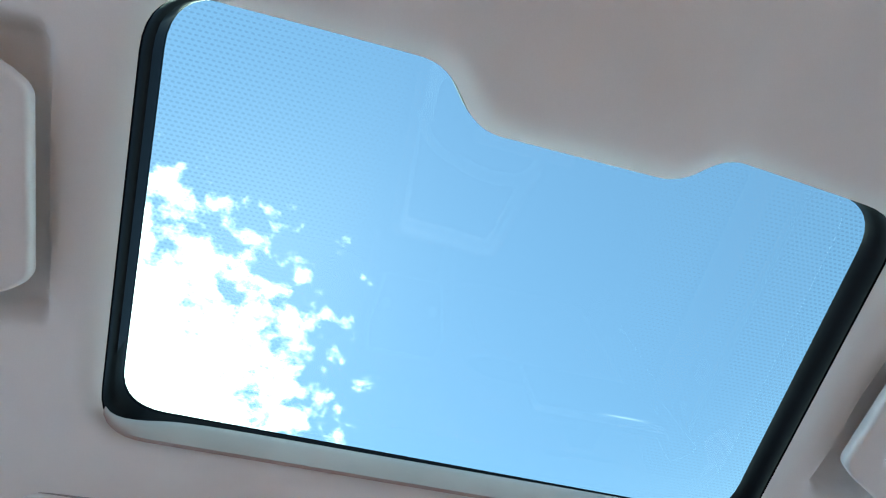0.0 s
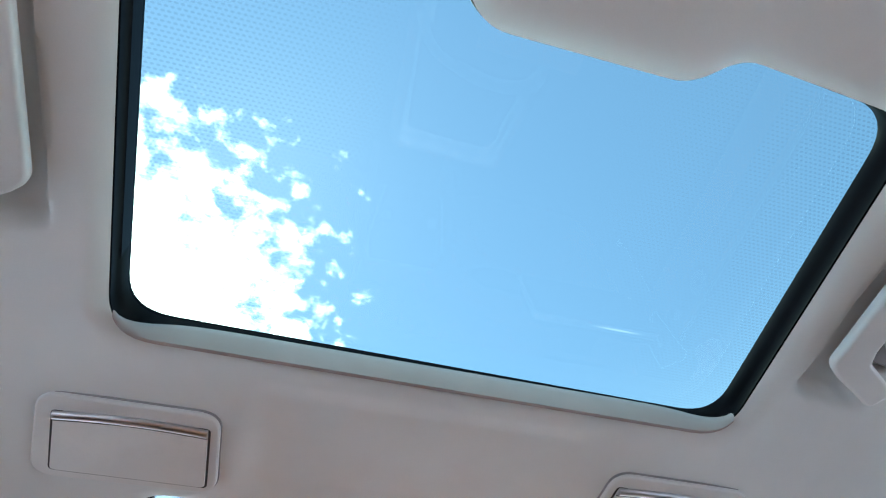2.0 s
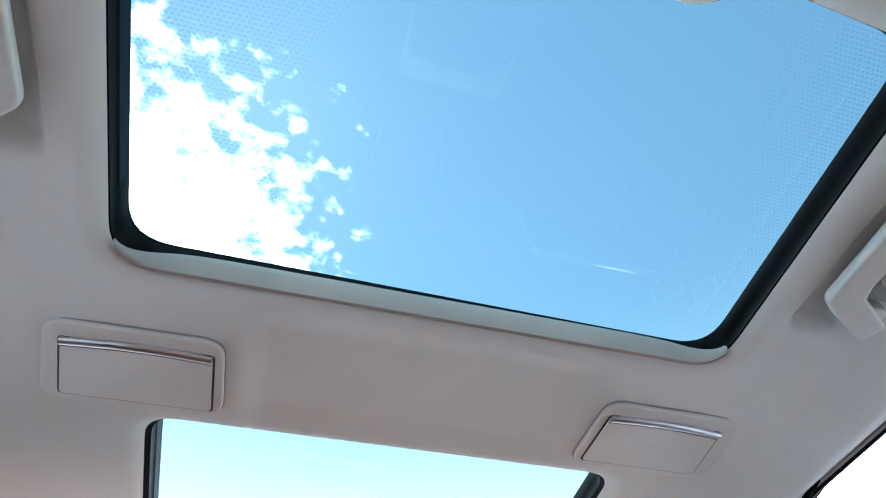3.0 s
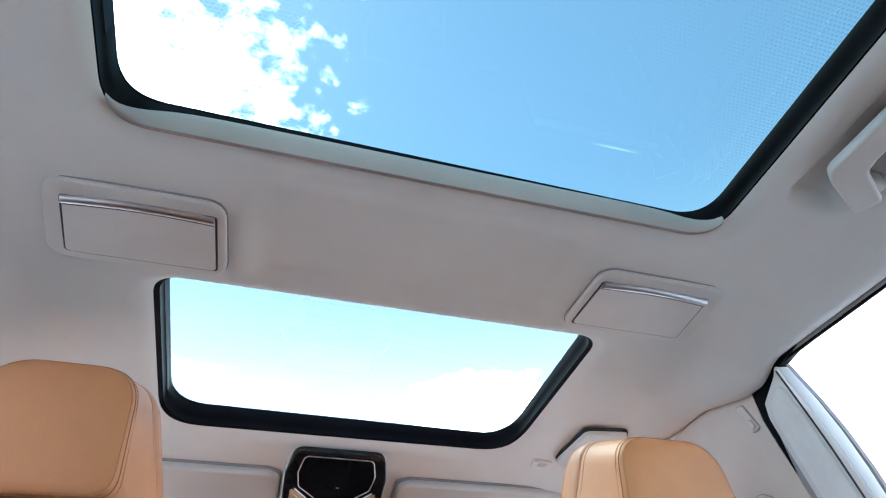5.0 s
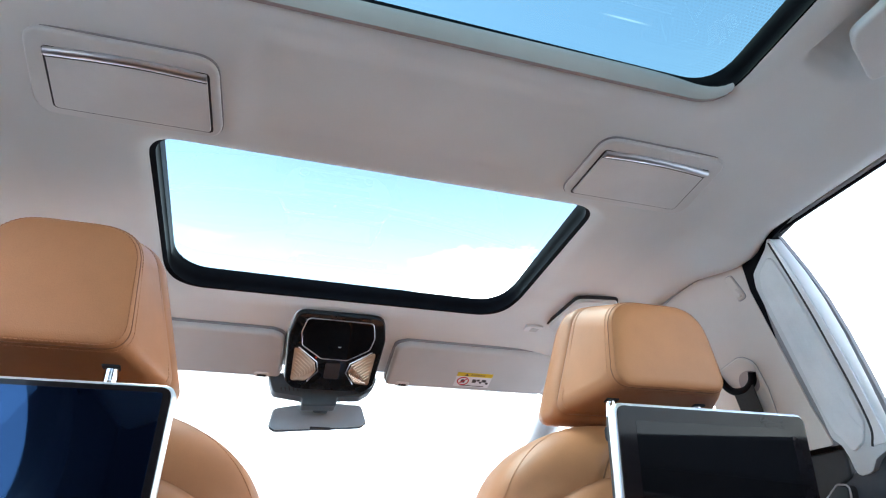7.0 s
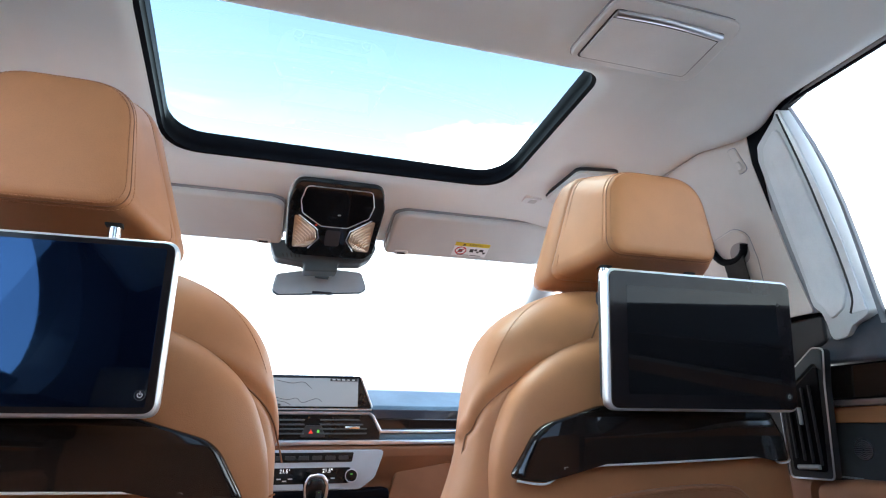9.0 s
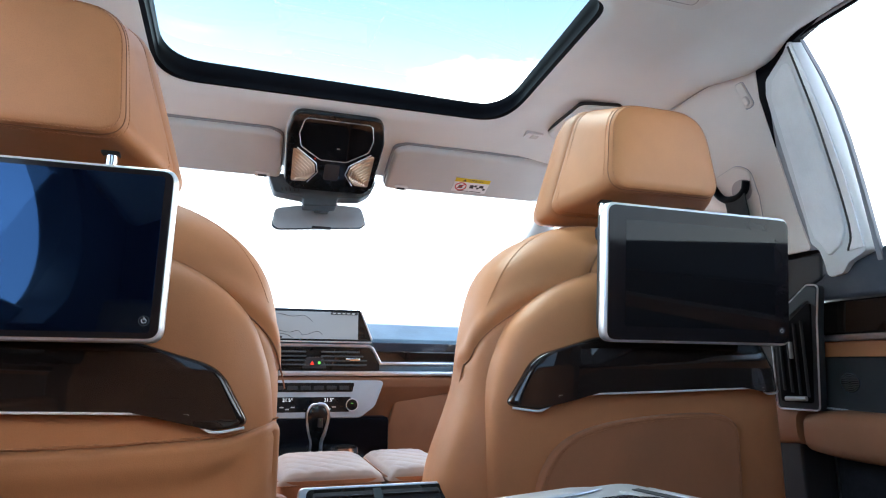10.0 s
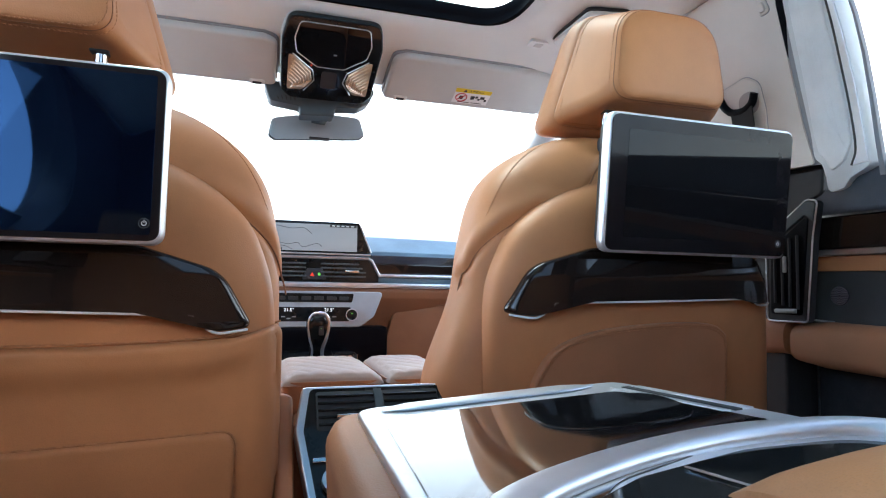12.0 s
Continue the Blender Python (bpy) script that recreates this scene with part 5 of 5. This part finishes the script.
# ---- dashboard ----
def dashboard():
    root = thing("dashboard", (0, 1.85, 0.3), "navy-topped tan dashboard with wood and chrome strips", "dashboard")

    def run(prof, x0, x1, count=24):
        """A profile in y, z swept across the car with a slight bow."""
        rings = []
        for k in range(count + 1):
            x = x0 + (x1 - x0) * k / count
            rings.append([(x, y + 0.10 * (x / 0.7) ** 2, z) for y, z in prof])
        return loft(rings)

    top = rpoly([(1.705, 0.672, 0.004), (1.712, 0.682, 0.01), (1.80, 0.732, 0.06), (1.95, 0.757, 0.06), (2.24, 0.700, 0.01), (2.24, 0.60, 0.0), (1.72, 0.60, 0.0)], 5)
    part("top_pad", run(top, -0.69, 0.69), NAVY, root, "blue-black leather top pad, reflected sky put in its colour")
    hump = []
    for k in range(21):
        f = k / 20
        x = -0.60 + 0.50 * f
        s = math.sin(math.pi * f) ** 0.6
        hump.append([(x, 1.74 + a, 0.700 + 0.075 * s + b * (0.2 + s)) for a, b in super_ring(0.10, 0.02, 3, 20)])
    part("instrument_hood", loft(hump), NAVY, root)
    part("wood_strip", run(rpoly([(1.690, 0.617, 0.003), (1.684, 0.645, 0.01), (1.700, 0.671, 0.006), (1.76, 0.671, 0), (1.76, 0.617, 0)], 4), 0.165, 0.69), WOOD, root, "dark wood strip")
    part("upper_chrome", run(rpoly([(1.679, 0.608, 0.002), (1.679, 0.617, 0.002), (1.74, 0.617, 0), (1.74, 0.608, 0)], 3), 0.181, 0.69), SATIN, root, "satin metal strip")
    part("gloss_strip", run(rpoly([(1.688, 0.591, 0.002), (1.688, 0.6085, 0.002), (1.74, 0.6085, 0), (1.74, 0.591, 0)], 3), -0.69, 0.69), NAVY, root, "dark strip")
    part("lower_chrome", run(rpoly([(1.676, 0.578, 0.003), (1.676, 0.591, 0.003), (1.74, 0.591, 0), (1.74, 0.578, 0)], 3), -0.69, 0.69), SATIN, root, "satin metal strip")
    part("lower_panel", run(rpoly([(1.765, 0.36, 0.02), (1.750, 0.48, 0.05), (1.694, 0.548, 0.03), (1.680, 0.5775, 0.012), (1.80, 0.5775, 0), (1.80, 0.36, 0)], 5), -0.69, 0.69), SHADED_TAN, root, "tan leather lower panel with the overhang's shade in its colour")
    o = rpoly([(0.245, 0.520, 0.04), (0.62, 0.540, 0.03), (0.62, 0.36, 0.02), (0.200, 0.36, 0.02)], 6)
    m = Matrix.Translation((0, 1.742, 0)) @ AXES["y"]
    part("glove_box", slab(o, 0.0, 0.05, m, 0.006), SHADED_TAN, root, "tan glove box lid with shade in its colour")
    part("lid_gap", tube([(x, 1.741, z) for x, z in o[2:-2]], 0.002, 6), PIPE, root, "dark gap round the lid")

    # air vents in the middle
    m = Matrix.Translation((0, 1.682, 0)) @ AXES["y"]
    o = rpoly([(-0.150, 0.655, 0.006), (0.150, 0.655, 0.006), (0.182, 0.612, 0.006), (0.182, 0.592, 0.003), (-0.182, 0.592, 0.003), (-0.182, 0.612, 0.006)], 4)
    vents = part("vents", slab(o, 0.0, 0.04, m, 0.003), GLOSS, root, "black centre air vents")
    for s in (-1, 1):
        for k in range(4):
            z = 0.607 + 0.0115 * k
            w = 0.125 - 0.010 * max(0, k - 1)
            part("vane", box((s * (0.020 + w / 2), 1.680, z), (w, 0.010, 0.0042), 0.001), POD, vents)
        part("vent_tab", box((s * 0.105, 1.674, 0.622), (0.040, 0.012, 0.008), 0.003), CHROME, vents, "bright slider")
    for s in (-1, 1):
        path = [(s * 0.0, 1.679, 0.659), (s * 0.150, 1.679, 0.659), (s * 0.160, 1.679, 0.653), (s * 0.181, 1.679, 0.6145)]
        part("chrome_outline", tube([(a, b - 0.004, c) for a, b, c in path], 0.0042, 8), SATIN, vents)
    part("keys", slab(rpoly([(-0.017, 0.628, 0.004), (0.024, 0.628, 0.004), (0.036, 0.598, 0.003), (-0.030, 0.598, 0.003)], 4), -0.004, 0.01, m, 0.002), SHADOW, vents, "hazard key block")
    part("hazard_mark", slab([(-0.009, 0.607), (0.003, 0.607), (-0.003, 0.618)], -0.005, 0.0, m), HAZARD, vents, "red triangle mark", smooth=0)
    part("lock_mark", slab(rrect(0.016, 0.6125, 0.007, 0.008, 0.0035), -0.005, 0.0, m), GREEN, vents, "yellow-green round mark")

    # climate panel
    o = rpoly([(-0.182, 0.566, 0.012), (0.196, 0.566, 0.012), (0.170, 0.496, 0.03), (0.130, 0.468, 0.02), (-0.130, 0.468, 0.02), (-0.160, 0.492, 0.03)], 6)
    m = Matrix.Translation((0, 1.672, 0)) @ AXES["y"]
    panel = part("climate_panel", slab(o, 0.0, 0.04, m, 0.004, 3), SILVERY, root, "silver climate control panel")
    part("radio_field", slab(rpoly([(-0.11, 0.560, 0.003), (0.112, 0.560, 0.003), (0.107, 0.536, 0.003), (-0.11, 0.536, 0.003)], 3), -0.0015, 0.01, m, 0.001), GLOSS, panel, "black radio key field")
    part("climate_field", slab(rpoly([(-0.11, 0.523, 0.003), (0.104, 0.523, 0.003), (0.100, 0.484, 0.003), (-0.11, 0.484, 0.003)], 3), -0.0015, 0.01, m, 0.001), GLOSS, panel, "black climate display")
    for k in range(6):
        part("key", slab(rrect(-0.085 + 0.034 * k, 0.547, 0.026, 0.010, 0.002), -0.003, 0.01, m, 0.001), SHADOW, panel)
    for x in (-0.115, 0.105):
        path = [(x, 1.671, 0.503), (x, 1.655, 0.503)]
        knob = part("knob", tube(path, 0.0155, 24), GLOSS, panel, "round black dial")
        part("knob_ring", tube([(x + 0.0155 * math.cos(q), 1.6555, 0.503 + 0.0155 * math.sin(q)) for q in [2 * math.pi * k / 24 for k in range(24)]], 0.0014, 6, closed=True), SATIN, knob)
        part("knob_mark", box((x, 1.6545, 0.507), (0.006, 0.001, 0.002), 0), GREEN, knob, smooth=0)
    for x in (-0.062, 0.045):
        txt = bpy.data.curves.new("digits", "FONT")
        txt.body, txt.size, txt.align_x, txt.align_y = "21.5°", 0.0125, "CENTER", "CENTER"
        tmp = bpy.data.objects.new("digits", txt)
        scene.collection.objects.link(tmp)
        bpy.context.view_layer.update()
        mesh = bpy.data.meshes.new_from_object(tmp.evaluated_get(bpy.context.evaluated_depsgraph_get()))
        bpy.data.objects.remove(tmp)
        bmd = bmesh.new()
        bmd.from_mesh(mesh)
        bmesh.ops.transform(bmd, matrix=Matrix.Translation((x, 1.6698, 0.515)) @ Matrix.Rotation(radians(90), 4, "X"), verts=bmd.verts)
        part("digits", bmd, DIGITS, panel, "lit temperature digits", smooth=0)
        for k in range(3):
            part("small_mark", box((x - 0.014 + 0.014 * k, 1.6700, 0.497 - 0.005 * (k % 2)), (0.010, 0.001, 0.003), 0), SILVER, panel, smooth=0)

    # recess under the panel: a solid black block paints its shade
    part("recess_shade", box((0, 1.70, 0.40), (0.42, 0.06, 0.14), 0.01), BLACK, root, "black block for the shade in the storage recess")


dashboard()


def centre_display():
    root = thing("dash_display", (0.0, 1.69, 0.66), "wide dash display showing a pale road map", "display")
    m = Matrix.Translation((0, 1.672, 0)) @ AXES["y"]
    o = rpoly([(-0.150, 0.756, 0.005), (0.122, 0.757, 0.008), (0.156, 0.672, 0.005), (-0.165, 0.668, 0.005)], 5)
    part("case", slab(o, 0.0, 0.016, m, 0.002), GLOSS, root, "black bezel")
    part("bright_side", tube([(0.1235, 1.674, 0.754), (0.1565, 1.674, 0.675)], 0.0028, 8), SATIN, root)
    part("bottom_edge", box((-0.004, 1.674, 0.6685), (0.32, 0.010, 0.004), 0.001), SATIN, root)
    face = part("map_screen", slab([(-0.148, 0.748), (0.116, 0.750), (0.117, 0.676), (-0.150, 0.675)], -0.001, 0.01, m), MAP, root, "lit pale grey map", smooth=0)
    bmd = bmesh.new()
    for keys in ([(-0.10, 0.742), (-0.06, 0.735), (-0.03, 0.738), (-0.008, 0.722)], [(-0.105, 0.700), (-0.07, 0.692), (-0.045, 0.697), (-0.03, 0.685), (0.005, 0.696), (0.020, 0.688)], [(-0.10, 0.69), (-0.075, 0.686), (-0.058, 0.678)]):
        tube([(p.x, 1.6706, p.y) for p in curve_points([(a, b, 0) for a, b in keys], 14)], 0.0007, 5, bm=bmd)
    part("map_roads", bmd, SHADOW, face, "thin dark road lines")
    part("status_bar", slab([(0.040, 0.749), (0.114, 0.750), (0.114, 0.7425), (0.040, 0.742)], -0.0018, 0.0, m), SHADOW, face, "dark status bar", smooth=0)
    for k in range(5):
        part("status_mark", box((0.050 + 0.013 * k, 1.6700, 0.7460), (0.008, 0.0006, 0.003), 0), SILVER, face, smooth=0)
    part("corner_bar", slab([(-0.148, 0.682), (-0.085, 0.682), (-0.085, 0.676), (-0.148, 0.676)], -0.0018, 0.0, m), SHADOW, face, smooth=0)


centre_display()


# ---- centre console between the front seats ----
def centre_console():
    root = thing("centre_console", (0, 1.1, 0.0), "tan centre console with gear lever and rear vents", "centre console")
    rings = []
    for k in range(21):
        f = k / 20
        y = 0.81 + 0.875 * f
        top = interp(y, [(0.735, 0.430), (0.90, 0.412), (1.25, 0.404), (1.70, 0.400)])
        rings.append([(a, y, top / 2 + b) for a, b in super_ring(0.107, top / 2, 7, 40)])
    part("body", loft(rings), TAN_FLAT, root, "tan leather console body")
    part("deck", slab(rrect(0, 1.47, 0.19, 0.40, 0.03), 0.395, 0.412, "z", 0.003), GLOSS, root, "glossy black deck")
    for x, y, r in ((0.055, 1.42, 0.030),):
        part("dial", tube([(x, y, 0.405), (x, y, 0.424)], r, 28), CHROME, root, "round control dial")
        part("dial_cap", tube([(x, y, 0.424), (x, y, 0.427)], r * 0.8, 24), GLOSS, root)


centre_console()


def gear_lever():
    root = thing("gear_lever", (0, 1.50, 0.40), "glossy black gear lever with a chrome edge", "gear lever")
    rings = []
    for z, w, d, y in ((0.400, 0.014, 0.018, 1.52), (0.425, 0.014, 0.018, 1.515), (0.450, 0.019, 0.022, 1.505), (0.475, 0.024, 0.026, 1.497), (0.495, 0.023, 0.026, 1.490), (0.507, 0.017, 0.020, 1.488), (0.511, 0.008, 0.010, 1.488)):
        rings.append([(-0.002 + a * 1.18, y + b, z) for a, b in super_ring(w, d, 3, 24)])
    part("knob", loft(rings), GLOSS, root)
    for turn in (-1, 1):
        path = curve_points([(-0.002, 1.472, 0.516), (-0.002 + turn * 0.016, 1.472, 0.512), (-0.002 + turn * 0.024, 1.474, 0.492), (-0.002 + turn * 0.020, 1.482, 0.456), (-0.002 + turn * 0.012, 1.490, 0.428), (-0.002 + turn * 0.013, 1.500, 0.405)], 30)
        part("chrome_edge", tube(path, 0.0042 if turn > 0 else 0.0026, 10), SATIN, root, "bright metal edge")
    part("button", box((0.004, 1.470, 0.474), (0.012, 0.006, 0.022), 0.002), SHADOW, root)
    part("light_mark", box((0.004, 1.4668, 0.480), (0.002, 0.001, 0.001), 0), GREEN, root, smooth=0)


gear_lever()


def console_armrest(x0, x1, label):
    cx, w = (x0 + x1) / 2, (x1 - x0) / 2
    root = thing("console_armrest", (cx, 1.06, 0.42), label, "armrest", "console armrest lids")
    own = bmesh.new()
    nu, nv = 44, 90
    y0, y1 = 0.885, 1.11
    top = [[None] * (nv + 1) for _ in range(nu + 1)]
    for i in range(nu + 1):
        for j in range(nv + 1):
            u, v = 2 * i / nu - 1, 2 * j / nv - 1
            edge = (1 - abs(u) ** 5) ** 0.5 * (1 - abs(v) ** 10) ** 0.5
            x, y = cx + w * u * (1 - 0.02 * abs(v) ** 8), (y0 + y1) / 2 + (y1 - y0) / 2 * v
            q = 0.0
            if abs(u) < 0.80 and abs(v) < 0.92:  # quilted diamonds
                a, b = (x / 0.035 + y / 0.050), (x / 0.035 - y / 0.050)
                q = 0.0017 * min(1.0, (abs(math.sin(math.pi * a / 1)) * abs(math.sin(math.pi * b / 1))) ** 0.5 * 1.3)
            top[i][j] = own.verts.new((x, y, 0.441 + 0.017 * edge + q * edge))
    for i in range(nu):
        for j in range(nv):
            own.faces.new((top[i][j], top[i + 1][j], top[i + 1][j + 1], top[i][j + 1]))
    part("quilted_pad", own, QUILT, root, "quilted pale leather top", smooth=80)
    rings = []
    for k in range(7):
        f = k / 6
        rings.append([(cx + a, (y0 + y1) / 2 + b, 0.402 + 0.044 * f) for a, b in super_ring(w * (0.93 + 0.075 * f), (y1 - y0) / 2 * (0.985 + 0.018 * f), 9, 64)])
    part("lid_side", loft(rings), TAN_FLAT, root)
    line = [(cx + w * 0.9 * t, 0.8845, 0.4405) for t in [k / 20 * 2 - 1 for k in range(21)]]
    part("stitching", stitches(line), THREAD, root, side=1, smooth=0)


console_armrest(-0.112, 0.037, "pale quilted leather armrest lid, driver's half")
console_armrest(0.040, 0.152, "pale quilted leather armrest lid, passenger's half")


def rear_console():
    root = thing("rear_vent_panel", (0, 0.74, 0.2), "rear console panel with air vents and silver frame", "vent panel")
    # panel leans: upper edge further forward
    a, b = Vector((0.004, 0.790, 0.454)), Vector((0.004, 0.690, 0.337))
    v = (a - b).normalized()
    nrm = Vector((1, 0, 0)).cross(v)
    nrm = -nrm if nrm.y > 0 else nrm
    mid = (a + b) / 2
    m = Matrix(((1, v.x, nrm.x, mid.x), (0, v.y, nrm.y, mid.y), (0, v.z, nrm.z, mid.z), (0, 0, 0, 1)))
    h = (a - b).length / 2
    o = rpoly([(-0.094, h, 0.008), (0.094, h, 0.008), (0.104, 0.02, 0.01), (0.080, -h - 0.06, 0.01), (-0.080, -h - 0.06, 0.01), (-0.104, 0.02, 0.01)], 5)
    part("silver_frame", slab(o, -0.02, 0.004, m, 0.003, 3), SATIN, root, "satin silver frame")
    i = [(x * 0.90, y * 0.965 - 0.002) for x, y in o]
    face = part("black_face", slab(i, 0.0, 0.0055, m, 0.001), GLOSS, root, "glossy black face")
    for s in (-1, 1):
        vent = part("vent", slab(rrect(s * 0.041, h - 0.036, 0.074, 0.052, 0.004), 0.0, 0.0068, m, 0.001), SHADOW, face, "rear air vent")
        for k in range(5):
            part("vane", box(m @ Vector((s * 0.041, h - 0.017 - 0.0095 * k, 0.008)), (0.070, 0.004, 0.003), 0.001), GLOSS, vent)
        part("vent_tab", box(m @ Vector((s * 0.041, h - 0.046, 0.011)), (0.028, 0.008, 0.006), 0.002), CHROME, vent)
    part("divider", slab(rpoly([(-0.006, h - 0.008, 0.001), (0.004, h - 0.008, 0.001), (0.008, h - 0.062, 0.001), (-0.004, h - 0.062, 0.001)], 2), 0.0, 0.0085, m, 0.001), POD, face)
    part("chrome_bar", slab(rrect(0, -0.022, 0.17, 0.006, 0.002), 0.0, 0.010, m, 0.002), CHROME, face)
    for x in (-0.062, 0.062):
        part("knob", tube([m @ Vector((x, -0.048, 0.0)), m @ Vector((x, -0.048, 0.016))], 0.014, 20), SATIN, face)
    for side in (-1, 1):
        o = rpoly([(0.796, 0.446, 0.01), (0.690, 0.326, 0.02), (0.640, 0.250, 0.02), (0.640, 0.02, 0), (0.93, 0.02, 0), (0.93, 0.425, 0.02)], 6)
        part("cheek", slab(o, 0.100, 0.122, "x", 0.008, 3), TAN_FLAT, root, "tan leather cheek", side=side)
    part("base", box((0, 0.86, 0.15), (0.20, 0.16, 0.30), 0.015), TAN_FLAT, root)


rear_console()


# ---- fold-down armrest with tray between the rear seats ----
def rear_armrest():
    root = thing("folding_armrest", (0.05, 0.20, 0.30), "tan leather rear armrest with aluminium-framed tray", "armrest")
    # the top leans a little up to the right
    m = Matrix.Translation((0.035, 0.0, 0.5015)) @ Matrix.Rotation(radians(-3.4), 4, "Y")

    def top(outline, lo, hi, bevel=0.0, seg=2):
        return slab(outline, lo, hi, m, bevel, seg)

    body_o = rpoly([(-0.138, 0.425, 0.03), (-0.128, 0.466, 0.025), (0.115, 0.466, 0.03), (0.165, 0.20, 0.02), (0.175, 0.02, 0.02), (-0.155, 0.02, 0.02)], 8)
    part("leather_body", top(body_o, -0.16, -0.004, 0.012, 4), TAN_FLAT, root, "tan leather armrest body")
    part("pivot_block", box((0.05, 0.03, 0.39), (0.22, 0.26, 0.15), 0.02), TAN_FLAT, root)
    frame_o = rpoly([(-0.114, 0.452, 0.02), (0.104, 0.456, 0.02), (0.150, 0.200, 0.02), (0.158, 0.05, 0.02), (-0.130, 0.05, 0.02)], 8)
    part("metal_frame", top(frame_o, -0.012, 0.0, 0.003, 3), BRUSHED, root, "satin aluminium frame")
    inlay = rpoly([(-0.102, 0.412, 0.012), (0.080, 0.416, 0.012), (0.114, 0.272, 0.02), (0.060, 0.278, 0.05), (-0.03, 0.250, 0.05), (-0.120, 0.17, 0.02)], 8)
    face = part("gloss_inlay", top(inlay, -0.004, 0.0008, 0.0006), surface("gloss_tray_lacquer", (0.010, 0.010, 0.012), 0.05, vary=0.2, scale=20, coat=1.0), root, "mirror-glossy black tray inlay")
    cover = [(0.038 + a + 0.12 * b, 0.366 + b) for a, b in super_ring(0.054, 0.041, 3.2, 48)]
    part("cup_cover", top(cover, 0.0, 0.0016, 0.0005), SCREEN, face, "dark blue-black cup holder cover")
    for k in range(3):
        f0 = 0.081 + 0.009 * k
        slot = [(f0, 0.428 - 0.002 * k), (f0 + 0.006, 0.428 - 0.002 * k), (f0 + 0.024, 0.330), (f0 + 0.018, 0.330)]
        part("slot", top(slot, -0.002, 0.0012, 0.0003), SHADOW if k % 2 else BRUSHED, root, "slot beside the tray")
    arc = curve_points([(-0.128, 0.175, 0), (-0.092, 0.232, 0), (-0.03, 0.264, 0), (0.05, 0.280, 0), (0.12, 0.270, 0), (0.148, 0.240, 0)], 40)
    rings = []
    for i, p in enumerate(arc):
        d = (arc[min(i + 1, 40)] - arc[max(i - 1, 0)]).normalized()
        nrm2 = Vector((-d.y, d.x, 0))
        rings.append([m @ (p + nrm2 * aa + Vector((0, 0, 0.002 + bb))) for aa, bb in super_ring(0.011, 0.005, 3, 16)])
    part("metal_arc", loft(rings), BRUSHED, root, "curved aluminium bar")
    rail = [m @ Vector((q.x, q.y, 0.0015)) for q in curve_points([(-0.098, 0.432, 0), (-0.02, 0.436, 0), (0.072, 0.440, 0)], 16)]
    taper = [min(1.0, 0.25 + math.sin(math.pi * k / 16) * 2.2) for k in range(17)]
    part("front_rail", loft([[p + Vector((0, a * f, b * f)) for a, b in super_ring(0.0100, 0.0020, 2.5, 16)] for p, f in zip(rail, taper)]), BRUSHED, root, "raised rounded aluminium rail")
    pit = rpoly([(-0.100, 0.180, 0.02), (-0.085, 0.218, 0.04), (-0.02, 0.250, 0.04), (0.05, 0.263, 0.05), (0.115, 0.255, 0.04), (0.140, 0.200, 0.02), (0.145, 0.10, 0.02), (-0.10, 0.10, 0.02)], 6)
    well_part = part("dark_bowl", top(pit, -0.004, 0.0010, 0.0008), GLOSS, root, "glossy dark storage lid")
    part("bowl_line", tube([m @ Vector((0.004 + 0.003 * k, 0.250 - 0.012 * k, 0.0016)) for k in range(6)], 0.0010, 6), CHROME, well_part)
    rings = []
    for k in range(25):
        f = k / 24
        y = 0.03 + 0.185 * f
        h = 0.034 * (1 - f ** 3) ** 0.5
        rings.append([m @ Vector((0.105 + a, y, 0.002 + max(b, -0.01))) for a, b in super_ring(0.110, max(h, 0.002), 3, 28)])
    part("elbow_pad", loft(rings), TAN, root, "soft tan leather elbow pad")


rear_armrest()
